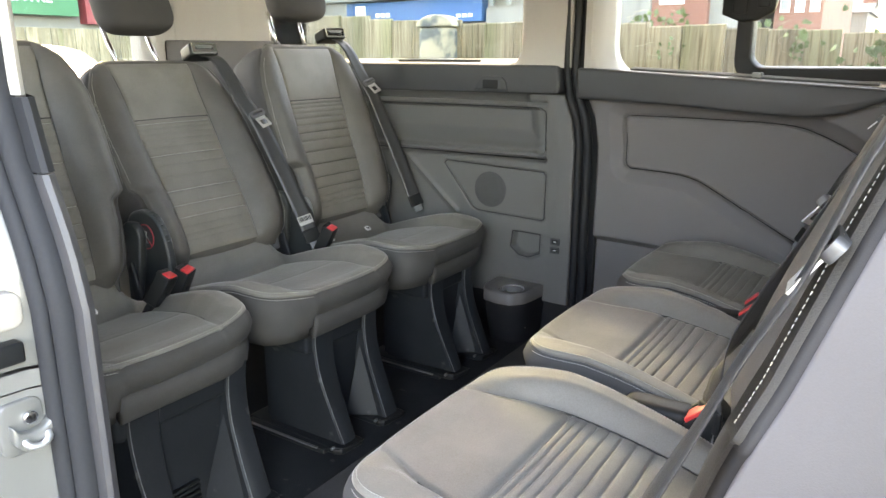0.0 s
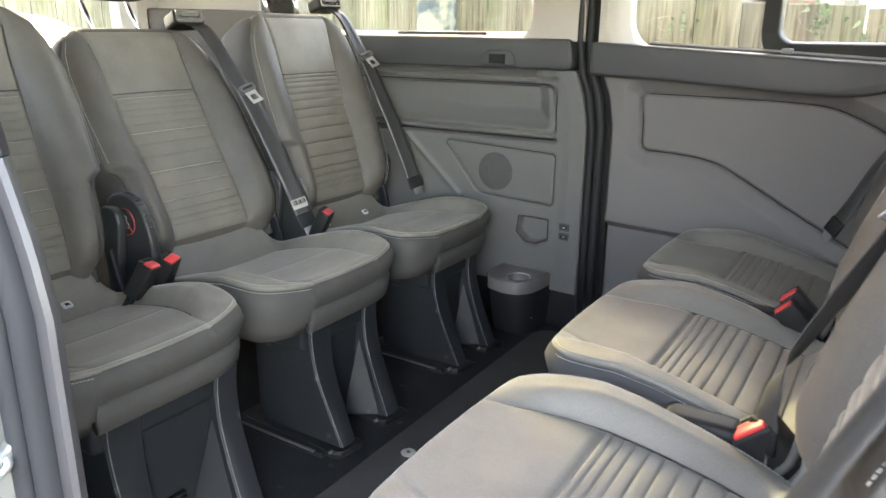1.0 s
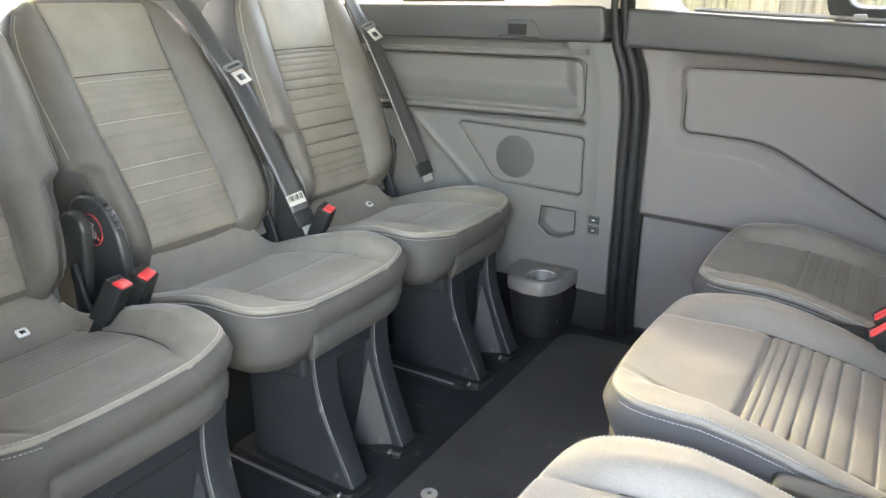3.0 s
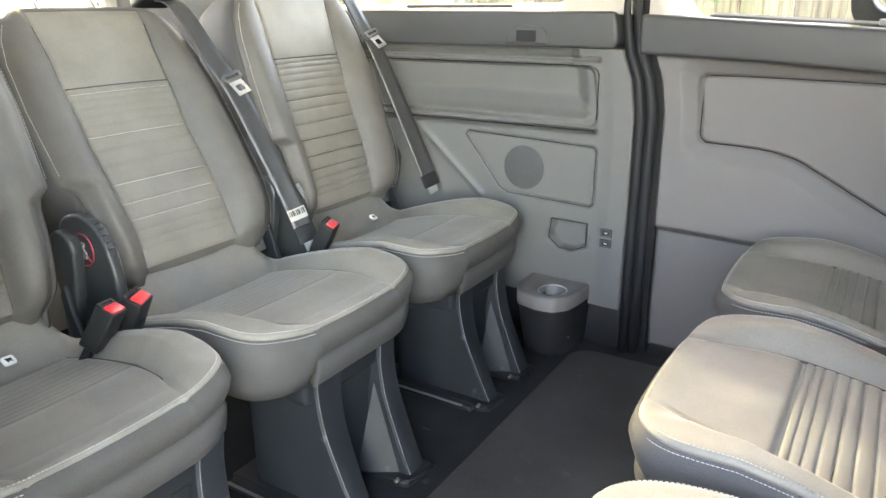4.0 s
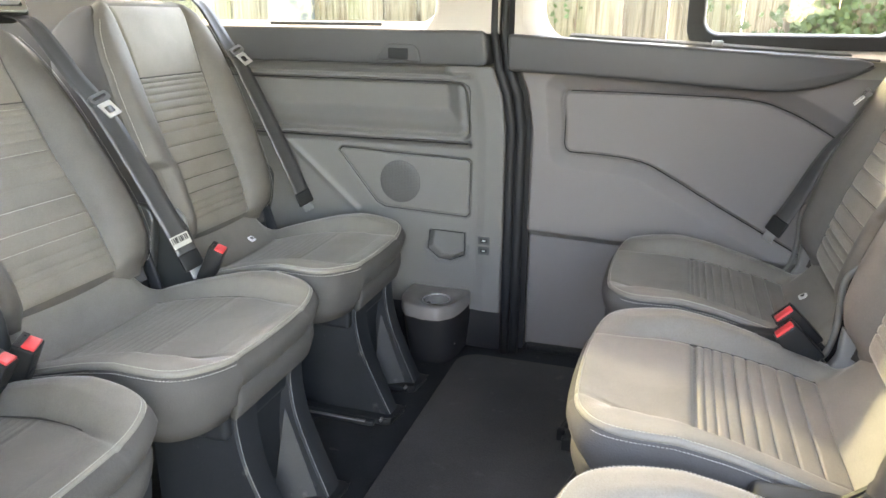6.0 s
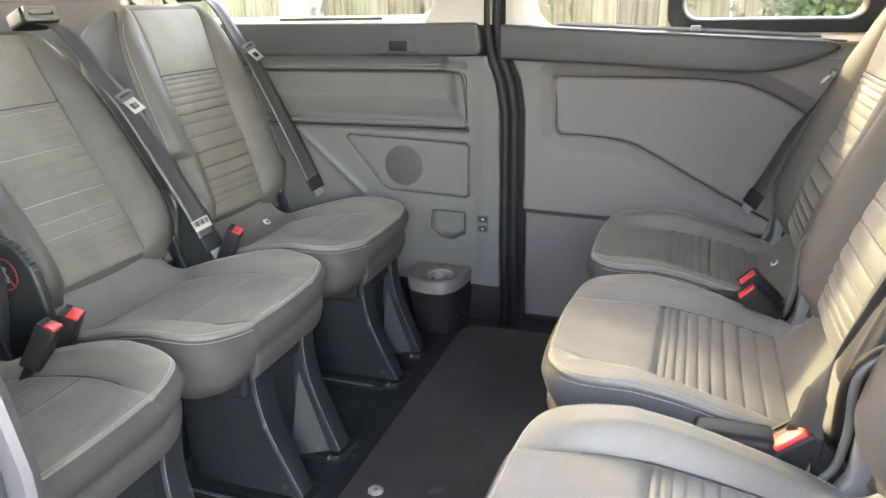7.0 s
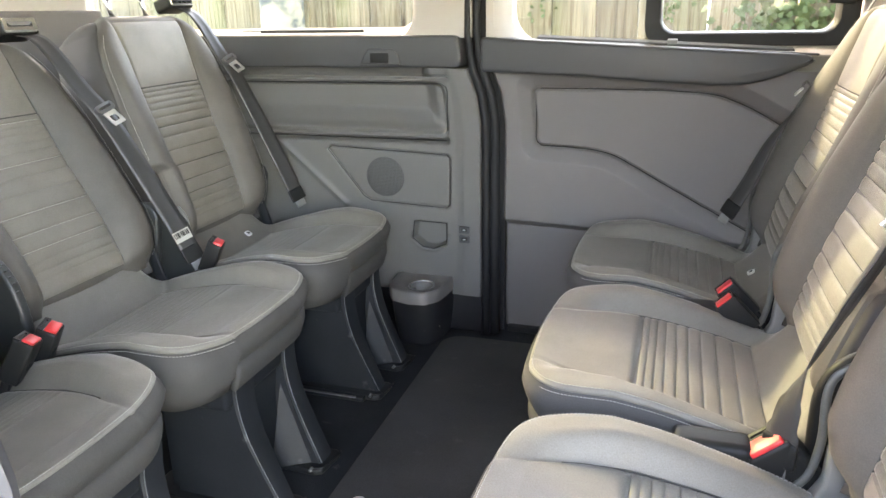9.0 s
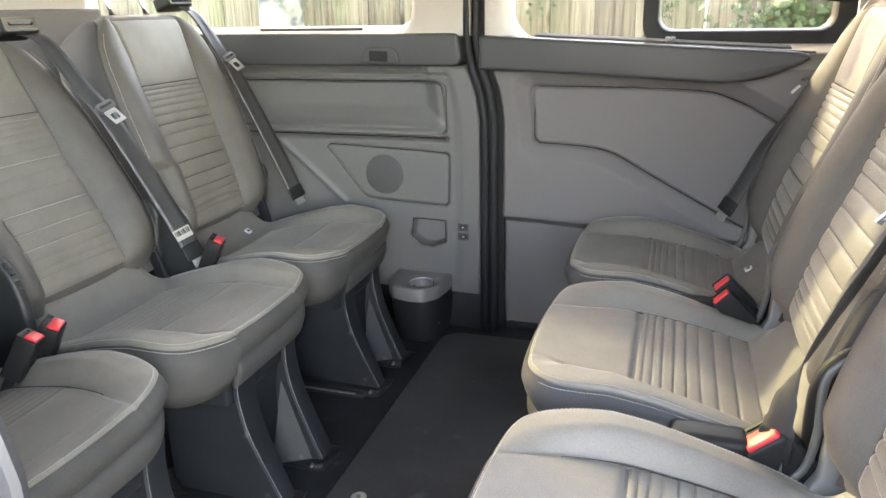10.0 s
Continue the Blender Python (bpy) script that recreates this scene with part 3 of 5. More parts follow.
for k, (dy, m) in enumerate(((0.02, TRIMDK), (0.035, GREYSTEEL), (0.052, GREYSTEEL))):
    part("sill_rail", prism([(-0.72, 0.8395 + 0.002 * k), (-0.10, 0.806 + 0.002 * k), (-0.10, 0.811 + 0.002 * k), (-0.72, 0.8445 + 0.002 * k)], 1, Y_DOOR + dy, Y_DOOR + dy + 0.007, 0.001), m, win)
part("sill_shelf", prism([(-0.80, 0.826), (-0.05, 0.798), (-0.05, 0.803), (-0.80, 0.840)], 1, Y_DOOR - 0.01, Y_GLASS - 0.02, 0.001), TRIMDK, win)
part("sill_catch", box((-0.392, Y_DOOR + 0.018, 0.823), (-0.368, Y_DOOR + 0.05, 0.836), 0.002), GREYSTEEL, win)

# rubber door seal between quarter panel and door
seal = thing("trim_1", I4, "black rubber door seal on the pillar", "door seal", kind="structure")
for off, w, m, dy in ((-0.846, 0.013, RUBBER, 0.008), (-0.824, 0.015, RUBBER, 0.020)):
    zs = [0.0, 0.2, 0.4, 0.55, 0.62, 0.66, 0.70, 0.73, 0.76, 0.79, 0.82, 0.85, 1.0, 1.2, 1.42]
    pts = [(off + float(sealx(z)), Y_FAR + dy + 0.012 * float(sm(0.8, 0.9, z)), z) for z in zs]
    part("bulb", tube(pts, [w * (1.0 - 0.28 * float(sm(0.70, 0.86, z))) for z in zs], 12, up=(0, 1, 0)), m, seal)
part("backing", prism([(-0.862, 0.0), (-0.80, 0.0), (-0.80, 0.62), (-0.85, 0.85), (-0.85, 1.42), (-0.90, 1.42), (-0.90, 0.85), (-0.862, 0.62)], 1, Y_FAR + 0.045, Y_SKIN - 0.01, 0.0), RUBBER, seal, smooth=False)

# near side: rear quarter and pillar, with the open doorway in front of it
near = thing("wall_south", I4, "silver-painted van side with a rear quarter window", "wall", kind="structure")
w3 = rrect(-2.24, -1.083, 0.868, 1.30, 0.045, 6)
part("window_surround", frame_panel(outer_for(w3, -2.36, -0.94, 0.845, 1.42), w3, 1, other(Y_FAR + 0.012), other(Y_SKIN), 0.03), BEIGE, near, angle=40)
part("trim_panel", prism([(-2.24, 0.0), (-0.93, 0.0), (-0.93, 0.848), (-2.24, 0.848)], 1, other(Y_FAR), other(Y_SKIN - 0.02), 0.004), TRIM, near)
part("outer_skin", prism([(-2.35, -0.30), (-0.95, -0.30), (-0.95, 0.845), (-2.35, 0.845)], 1, other(Y_SKIN), other(Y_SKIN - 0.018), 0.002), SILVER, near, smooth=False)
win = thing("window_3", I4, "clear fixed rear quarter window", "window", kind="structure")
pn = part("pane", box((-2.27, other(Y_GLASS + 0.005), 0.83), (-1.05, other(Y_GLASS), 1.34)), GLASS, win, smooth=False)
pn.visible_shadow = False


def nearx(z):
    """The near pillar's lean."""
    return np.interp(z, [-0.1, 0.58, 0.65, 0.70, 0.75, 0.84, 2.0], [0.0, 0.0, -0.014, -0.032, -0.052, -0.074, -0.074])


def pillar_strip(name, sec, z0, z1, material, parent, dz=0.03):
    """A strip that follows the leaning door pillar: sec is its outline in x and y."""
    zs = np.unique(np.clip(np.append(np.arange(z0, z1, dz), z1), z0, z1))
    pts = np.array([[[x + float(nearx(z)), y, z] for x, y in sec] for z in zs])
    bm = bmesh.new()
    add_grid(bm, pts, wrap_v=True)
    return part(name, bm, material, parent, angle=50)


pil = thing("wall_pillar", I4, "silver door pillar with grey rubber seal and striker", "door pillar", kind="structure")
trim_sec = [(-0.820, 0.468), (-0.812, 0.456), (-0.816, 0.450), (-0.842, 0.448), (-0.90, 0.47), (-1.0, 0.50), (-1.0, 0.52), (-0.90, 0.50)]
pillar_strip("lower_trim", trim_sec, -0.02, 0.742, PILLARTRIM, pil)
pillar_strip("middle_trim", [(x + 0.002, y) for x, y in trim_sec], 0.744, 0.832, SEALGREY, pil)
pillar_strip("upper_trim", [(-0.826, 0.462), (-0.822, 0.455), (-0.828, 0.449), (-0.846, 0.448), (-0.90, 0.47), (-1.0, 0.50), (-1.0, 0.52), (-0.90, 0.50)], 0.834, 1.42, BEIGE, pil)
pillar_strip("seal_bulb", [(-0.847 + 0.014 * math.cos(a), 0.443 + 0.016 * math.sin(a)) for a in np.linspace(0, 2 * math.pi, 14, endpoint=False)], -0.05, 1.40, SEALGREY, pil)
pillar_strip("seal_lip", [(-0.868 + 0.013 * math.cos(a), 0.427 + 0.011 * math.sin(a)) for a in np.linspace(0, 2 * math.pi, 14, endpoint=False)], -0.05, 1.40, SEALGREY, pil)
jamb_sec = [(-0.872, 0.440), (-0.876, 0.425), (-0.884, 0.405), (-0.888, 0.372), (-0.898, 0.318), (-0.912, 0.302), (-0.97, 0.30), (-0.97, 0.46)]
pillar_strip("jamb", jamb_sec, -0.30, 0.478, SILVER, pil)
pillar_strip("jamb", [(x - 0.012, y) for x, y in jamb_sec], 0.477, 0.482, SILVER, pil, 0.003)
pillar_strip("jamb", [(x + 0.002, y) for x, y in jamb_sec], 0.481, 0.504, SILVER, pil, 0.01)
pillar_strip("jamb_pocket", [(x - 0.014, y) for x, y in jamb_sec], 0.503, 0.620, SILVER, pil)
pillar_strip("jamb", [(x - 0.002, y) for x, y in jamb_sec], 0.619, 0.70, SILVER, pil)
pillar_strip("upper_seal", [(x - 0.004, y) for x, y in jamb_sec], 0.70, 1.42, SEALGREY, pil)
sk = part("striker_plate", prism(rrect(0.362, 0.417, 0.400, 0.470, 0.014, 4), 0, -0.886, -0.877, 0.003), SILVER, pil, "bright steel striker plate")
part("striker_bracket", prism([(0.372, 0.446), (0.380, 0.434), (0.391, 0.430), (0.403, 0.430), (0.413, 0.434), (0.421, 0.443), (0.421, 0.422), (0.413, 0.409), (0.398, 0.404), (0.384, 0.407), (0.372, 0.420)], 0, -0.880, -0.862, 0.005, 3), SILVER, sk, "pressed steel striker bracket")
part("striker_loop", tube(smooth_line([(-0.866, 0.412, 0.424), (-0.857, 0.409, 0.419), (-0.855, 0.398, 0.414), (-0.857, 0.386, 0.417), (-0.866, 0.382, 0.423)], 5), 0.0045, 10), STEEL, sk)
part("screw", prism([(0.398 + 0.009 * math.cos(a), 0.446 + 0.009 * math.sin(a)) for a in np.linspace(0, 2 * math.pi, 12, endpoint=False)], 0, -0.877, -0.870, 0.002), CHROME, sk)
part("hole_cap", prism(rrect(0.368, 0.416, 0.558, 0.604, 0.014, 4), 0, -0.905, -0.8865, 0.004), BEIGE, pil, "cream plastic filler in the pillar opening")
part("buffer", box((-0.905, 0.362, 0.515), (-0.880, 0.408, 0.542), 0.004), BLACK, pil)
part("seal_clip", prism([(0.422, 0.34), (0.442, 0.335), (0.444, 0.40), (0.430, 0.405), (0.421, 0.395)], 0, -0.882, -0.858, 0.003), BLACK, pil)
part("header", box((-0.93, 0.30, 1.27), (2.35, 0.46, 1.42), 0.02), BEIGE, near)
part("sill_step", box((-0.90, 0.28, -0.30), (2.35, 0.44, -0.008), 0.01), BLACK, near)
w6 = rrect(0.75, 1.95, 0.80, 1.24, 0.06, 6)
part("front_side", frame_panel(outer_for(w6, 0.22, 2.35, -0.30, 1.28), w6, 1, 0.46, 0.30, 0.02), TRIM, near, angle=40)
win = thing("window_6", I4, "clear cab door window", "window", kind="structure")
pn = part("pane", box((0.72, 0.375, 0.77), (1.98, 0.380, 1.27)), GLASS, win, smooth=False)
pn.visible_shadow = False

# rear wall with its window
rear = thing("wall_west", I4, "rear of the van with a wide window", "wall", kind="structure")
w4 = rrect(0.62, 1.60, 0.80, 1.30, 0.05, 6)
part("window_surround", frame_panel(outer_for(w4, 0.30, 2.20, -0.30, 1.42), w4, 0, -2.25, -2.36, 0.04), BEIGE, rear, angle=40)
part("corner_trim", prism([(-2.25, 1.70), (-2.16, 1.92), (-2.10, 2.02), (-2.26, 2.08), (-2.26, 1.70)], 2, 0.0, 1.42, 0.01), BEIGE, rear)
part("corner_panel", prism([(-2.24, 1.66), (-2.12, 1.92), (-2.06, 2.03), (-2.25, 2.06), (-2.25, 1.66)], 2, 0.0, 0.935, 0.01), TRIM, rear)
win = thing("window_4", I4, "clear rear window", "window", kind="structure")
pn = part("pane", box((-2.32, 0.58, 0.76), (-2.315, 1.64, 1.34)), GLASS, win, smooth=False)
pn.visible_shadow = False
front = thing("wall_east", I4, "plain grey front end of the van under the windscreen", "wall", kind="structure")
w5 = rrect(0.48, 2.02, 0.78, 1.34, 0.06, 6)
part("front_panel", frame_panel(outer_for(w5, 0.28, 2.22, -0.30, 1.45), w5, 0, 2.32, 2.40, 0.02), TRIM, front, angle=40)
win = thing("window_5", I4, "clear windscreen of the van", "window", kind="structure")
pn = part("pane", box((2.35, 0.45, 0.75), (2.355, 2.05, 1.37)), GLASS, win, smooth=False)
pn.visible_shadow = False
w7 = rrect(1.05, 1.95, 0.80, 1.24, 0.06, 6)
tagged(part("wall_front_corner", frame_panel(outer_for(w7, 0.80, 2.35, -0.30, 1.42), w7, 1, 2.03, 2.20, 0.02), TRIM, angle=40), "plain grey side trim by the cab", "wall", kind="structure")
win = thing("window_7", I4, "clear cab door window opposite the doorway", "window", kind="structure")
pn = part("pane", box((1.02, 2.15, 0.77), (1.98, 2.155, 1.27)), GLASS, win, smooth=False)
pn.visible_shadow = False

# floor mat down the aisle
mt = thing("floor_mat", I4, "worn dark grey rubber floor mat", "floor mat")
ol = rrect(-0.955, 0.30, 0.46, 1.985, [0.02, 0.02, 0.06, 0.02], 6)
part("sheet", prism(ol, 2, -0.004, 0.003, 0.0015), MAT, mt)

# ---- seats ----
SEAT_RIBS = [0.170, 0.182, 0.196, 0.212, 0.230, 0.250, 0.272, 0.298, 0.328]
BACK_RIBS = [0.372 - 0.330 * f for f in (0.0, 0.035, 0.075, 0.12, 0.17, 0.23, 0.30, 0.38, 0.48, 0.60, 0.72, 0.82, 0.89, 0.95, 1.0)]


def insert_half(l):
    """Half width of the cushion's middle panel."""
    return np.interp(l, [0.0, 0.04, 0.10, 0.17, 0.32, 0.45], [0.105, 0.118, 0.138, 0.150, 0.155, 0.15])


def cushion_top(l, w):
    """Height of the cushion: the middle slopes down to the back between raised side rolls, then climbs to the backrest."""
    aw = np.abs(w)
    z = 0.370 - 0.052 * (np.clip(l, 0, 0.5) / 0.36) ** 2.1 - 0.003 * np.cos(np.clip(aw / 0.15, 0, 1) * math.pi / 2)
    rise = np.interp(l, [0.0, 0.04, 0.09, 0.14, 0.20, 0.26, 0.33, 0.39, 0.46], [0.005, 0.014, 0.026, 0.033, 0.031, 0.026, 0.022, 0.020, 0.030])
    z = z + 0.012 * (1 - sm(-0.02, 0.10, l))
    ih = insert_half(l)
    z = z + rise * sm(ih - 0.004, ih + 0.036 + 0.040 * (1 - sm(0.0, 0.08, l)), aw)
    return z + 0.118 * sm(0.352, 0.462, l) * (1 - sm(0.14, 0.20, aw))


def rib_wave(s, edges, depth):
    """Padding between sewn lines: full in the middle of each roll, sunk at the lines."""
    e = np.sort(np.array(edges))
    k = np.clip(np.searchsorted(e, s) - 1, 0, len(e) - 2)
    t = np.clip((s - e[k]) / (e[k + 1] - e[k]), 0, 1)
    u = np.abs(2 * t - 1)
    return -depth * (0.28 * u ** 2 + 0.72 * u ** 12) * ((s >= e[0]) & (s <= e[-1]))


def outline(n=320):
    """The cushion seen from above, as (l, w)."""
    pts = []
    for a in np.linspace(0, 2 * math.pi, n, endpoint=False):
        c, s = math.cos(a), math.sin(a)
        k = 5.6
        r = (abs(c) ** k + abs(s) ** k) ** (-1 / k)
        l, w = 0.230 - 0.230 * r * c, 0.229 * r * s
        l -= 0.012 * (1 - (w / 0.229) ** 2) * (c > 0) * c
        pts.append((l, w))
    return np.array(pts)


def make_cushion(seat, ribs, side):
    ol = outline()
    c = np.array([0.230, 0.0])
    rings = []
    for r in np.concatenate([np.linspace(0.03, 0.80, 26), np.linspace(0.825, 1.0, 13)]):
        p = c + (ol - c) * r * 0.955
        l, w = p[:, 0], p[:, 1]
        z = cushion_top(l, w)
        inside = (1 - sm(-0.006, 0.002, np.abs(w) - insert_half(l))) * (1 - sm(0.358, 0.368, l)) * sm(0.03, 0.16, l)
        z = z - 0.006 * inside
        z = z - groove(np.abs(np.abs(w) - insert_half(l)), 0.003, 0.004) * (l < 0.36)
        e = np.clip((1 - r) * 0.21 / 0.018, 0, 1)
        z = z - 0.005 * (1 - np.sqrt(1 - (1 - e) ** 2))
        rings.append(np.stack([-l, w, z], axis=-1))
    edge = rings[-1].copy()
    for out, f in ((-0.0082, 0.03), (-0.0108, 0.06), (-0.0030, 0.15), (0.0008, 0.30), (-0.003, 0.52), (-0.010, 0.76), (-0.026, 1.0), (-0.07, 0.97)):
        p = c + (ol - c) * (1 + out / 0.22)
        zb = np.interp(p[:, 0], [0.0, 0.08, 0.2, 0.5], [0.268, 0.258, 0.262, 0.275])
        zb = zb + (0.304 - zb) * (1 - sm(0.06, 0.12, p[:, 0])) * sm(-0.116, -0.110, p[:, 1]) * (1 - sm(0.180, 0.225, p[:, 1]))
        rings.append(np.stack([-p[:, 0], p[:, 1], edge[:, 2] + (zb - edge[:, 2]) * f], axis=-1))
    bm = bmesh.new()
    top = len(rings) - 6
    vs = add_grid(bm, np.array(rings[:top]), wrap_v=True)
    bm.faces.new(vs[0])
    cu = part("cushion", bm, FABRIC, seat)
    bm = bmesh.new()
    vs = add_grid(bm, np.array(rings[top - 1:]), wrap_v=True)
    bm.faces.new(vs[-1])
    part("side_band", bm, side, cu, "seat cloth band below the sewn edge, darkened for shade")
    # sewn edge, as single stitches in two rows
    bm = bmesh.new()
    for row in (0, 1):
        p = c + (ol - c) * (0.942, 0.967)[row]
        zb = cushion_top(p[:, 0], p[:, 1]) - 0.0016 if row == 0 else edge[:, 2] + (0.265 - edge[:, 2]) * 0.088
        line = [Vector((-a[0], a[1], b)) for a, b in zip(p, zb)]
        line = line + line[:1]
        pos, seg = 0.0, []
        for a, b in zip(line, line[1:]):
            n = max(1, int(round((b - a).length / 0.0048)))
            for k in range(n):
                q0, q1 = a.lerp(b, (k + 0.12) / n), a.lerp(b, (k + 0.78) / n)
                if q0.x > -0.40:
                    seg.append((q0, q1))
        for q0, q1 in seg:
            add_tube(bm, [q0, q1], 0.0007, 4)
    tagged(part("stitching", bm, GREYTHREAD, cu, "pale double row of stitches"), kind="stuff")
    # middle panel with sewn rolls
    ls = np.concatenate([np.linspace(0.018, 0.160, 26), np.linspace(0.164, 0.362, 130)])
    us = np.linspace(-1, 1, 46)
    L, U = np.meshgrid(ls, us, indexing="ij")
    W = U * insert_half(L)
    Zt = cushion_top(L, W) + 0.0012
    Zt = Zt + rib_wave(L, SEAT_RIBS + [0.362], ribs) * (1 - 0.5 * sm(0.93, 1.0, np.abs(U)))
    Zt = Zt + 0.0025 * np.sin(np.clip((L - 0.018) / 0.148, 0, 1) * math.pi) * (L < 0.166)
    Zt = Zt - groove(L - 0.167, ribs, 0.004) - 0.006 * sm(0.955, 1.0, np.abs(U)) - 0.0030 * (1 - sm(0.030, 0.150, L))
    field("middle_panel", -L, W, Zt, INSERT, cu, "ribbed cloth middle panel", True)
    bm = bmesh.new()
    for sgn in (-1, 1):
        pts = [(-l, sgn * float(insert_half(l)), float(cushion_top(np.array(l), np.array(sgn * float(insert_half(l))))) - 0.0030) for l in np.linspace(0.085, 0.362, 40)]
        add_tube(bm, pts, 0.0016, 5)
    tagged(part("seam", bm, SEAM, cu), kind="stuff")
    return cu


def back_half(h):
    return np.interp(h, [-0.02, 0.02, 0.10, 0.20, 0.33, 0.42, 0.47, 0.51, 0.535, 0.55], [0.196, 0.212, 0.222, 0.228, 0.228, 0.220, 0.207, 0.186, 0.158, 0.13])


def back_insert(h):
    return np.interp(h, [0.0, 0.12, 0.25, 0.372, 0.44, 0.53, 0.56], [0.112, 0.115, 0.117, 0.118, 0.117, 0.124, 0.126])


def back_front(h, w):
    """How far the padding stands forward of the back's plane."""
    aw, hw, wi = np.abs(w), back_half(h), back_insert(h)
    t = np.clip((aw - wi) / np.maximum(hw - wi, 1e-3), 0, 1)
    b = np.interp(h, [0.0, 0.05, 0.25, 0.38, 0.50, 0.56], [0.020, 0.040, 0.045, 0.031, 0.010, 0.0])
    d = b * np.sin(np.clip(t / 0.58, 0, 1) * math.pi / 2) * (1 - 0.5 * sm(0.66, 1.0, t)) - 0.004 * sm(0.75, 1.0, t)
    d = d + 0.006 * np.cos(np.clip(aw / wi, 0, 1) * math.pi / 2) * 0.5
    return d - 0.030 * (1 - sm(-0.02, 0.03, h)) ** 2 + 0.012 * np.sin(np.clip(h / 0.25, 0, 1) * math.pi) * 0.6


def padding(h, w, low):
    """back_front, with the bolster worn flatter on the side named by low (0: neither)."""
    d = back_front(h, w)
    base = back_front(h, np.minimum(np.abs(w), back_insert(h)))
    return np.where(np.sign(w) == low, base + (d - base) * 0.42, d) if low else d


def place_back(h, w, d, th):
    s, c = math.sin(th), math.cos(th)
    return np.stack([-0.412 - h * s + d * c, w, 0.393 + h * c + d * s], axis=-1)


def edge_half(h, sgn, notch):
    """Half width of the padding on one side; the side with the notch steps in low down."""
    inset = 0.030 * float(1 - sm(0.168, 0.194, h)) if sgn == notch else 0.0
    return float(back_half(h)) - 0.010 - inset + (0.006 * float(sm(0.02, 0.06, h) * (1 - sm(0.10, 0.20, h))) if sgn != notch else 0.0)


def make_back(seat, recline, ribs=0.0065, notch=-1, low=0):
    th = radians(recline)
    hs = np.concatenate([np.linspace(-0.02, 0.165, 26), np.linspace(0.170, 0.194, 7), np.linspace(0.20, 0.50, 40), np.linspace(0.505, 0.552, 16)])
    rings = []
    for h in hs:
        lo, hi = edge_half(h, -1, notch), edge_half(h, 1, notch)
        u = np.sin(np.linspace(-1, 1, 61) * math.pi / 2) * 0.35 + np.linspace(-1, 1, 61) * 0.65
        ref = u * (float(back_half(h)) - 0.010)
        w = np.where(u < 0, u * lo, u * hi)
        bi = float(back_insert(h))
        w = np.where(np.abs(ref) < bi, ref, np.sign(u) * (bi + (np.abs(ref) - bi) * (np.where(u < 0, lo, hi) - bi) / (float(back_half(h)) - 0.010 - bi)))
        d = padding(np.full(w.shape, h), ref * float(back_half(h)) / (float(back_half(h)) - 0.010), low)
        inside = 1 - sm(-0.006, 0.002, np.abs(w) - back_insert(h))
        d = d - 0.007 * inside * float(sm(-0.01, 0.012, h)) * float(1 - sm(0.525, 0.54, h))
        d = d - groove(np.abs(np.abs(w) - back_insert(h)), 0.004, 0.004)
        wb = np.linspace(hi - 0.004, -lo + 0.004, 21)
        db = np.full(wb.shape, -0.062)
        W, Dd = np.concatenate([w, wb]), np.concatenate([d, db])
        k = math.sqrt(max(0.0, 1 - max(0.0, (h - 0.505) / 0.048) ** 2))
        Dd = -0.036 + (Dd + 0.036) * k
        rings.append(place_back(np.full(W.shape, h), W, Dd, th))
    bm = bmesh.new()
    vs = add_grid(bm, np.array(rings), wrap_v=True)
    bm.faces.new(vs[0])
    bm.faces.new(vs[-1])
    bk = part("backrest", bm, BOLSTER, seat)
    # ribbed panel and plain head panel
    for name, h0, h1, n in (("ribbed_panel", 0.008, 0.3715, 200), ("head_panel", 0.3725, 0.532, 40)):
        H, U = np.meshgrid(np.linspace(h0, h1, n), np.linspace(-1, 1, 44), indexing="ij")
        W = U * back_insert(H)
        Dd = back_front(H, W) + 0.0012 - 0.007 * sm(0.955, 1.0, np.abs(U))
        if name == "ribbed_panel":
            Dd = Dd + rib_wave(H, BACK_RIBS, ribs) * (1 - 0.5 * sm(0.93, 1.0, np.abs(U)))
        else:
            Dd = Dd + 0.004 * np.sin(np.clip((H - h0) / (h1 - h0), 0, 1) * math.pi) ** 0.5 - 0.004
            k = np.sqrt(np.clip(1 - np.clip((H - 0.505) / 0.048, 0, 1) ** 2, 0, 1))
            Dd = -0.036 + (Dd + 0.036) * k + 0.001
        P = place_back(H, W, Dd, th)
        field(name, P[..., 0], P[..., 1], P[..., 2], INSERT if name == "ribbed_panel" else FABRIC, bk, "sewn ribbed cloth panel" if name == "ribbed_panel" else "", True)
    bm = bmesh.new()
    for sgn in (-1, 1):
        pts = [tuple(place_back(np.array(h), np.array(sgn * float(back_insert(h))), back_front(np.array(h), np.array(sgn * float(back_insert(h)))) - 0.0022, th)) for h in np.linspace(0.016, 0.500, 50)]
        add_tube(bm, pts, 0.0020, 5)
    pts = [tuple(place_back(np.array(0.372), np.array(w), back_front(np.array(0.372), np.array(w)) - 0.0002, th)) for w in np.linspace(-0.113, 0.113, 20)]
    add_tube(bm, pts, 0.0016, 5)
    tagged(part("seam", bm, SEAM, bk), kind="stuff")
    # sewn lines; on shallow ribs the pale thread also paints the lit rib edges
    bm = bmesh.new()
    for h in BACK_RIBS[1:-1]:
        wi = float(back_insert(h)) - 0.006
        pts = [tuple(place_back(np.array(h), np.array(w), back_front(np.array(h), np.array(w)) + 0.0012 - ribs + (0.0006 if ribs < 0.005 else 0.0016), th)) for w in np.linspace(-wi, wi, 14)]
        add_tube(bm, pts, 0.0010 if ribs < 0.005 else 0.0014, 4)
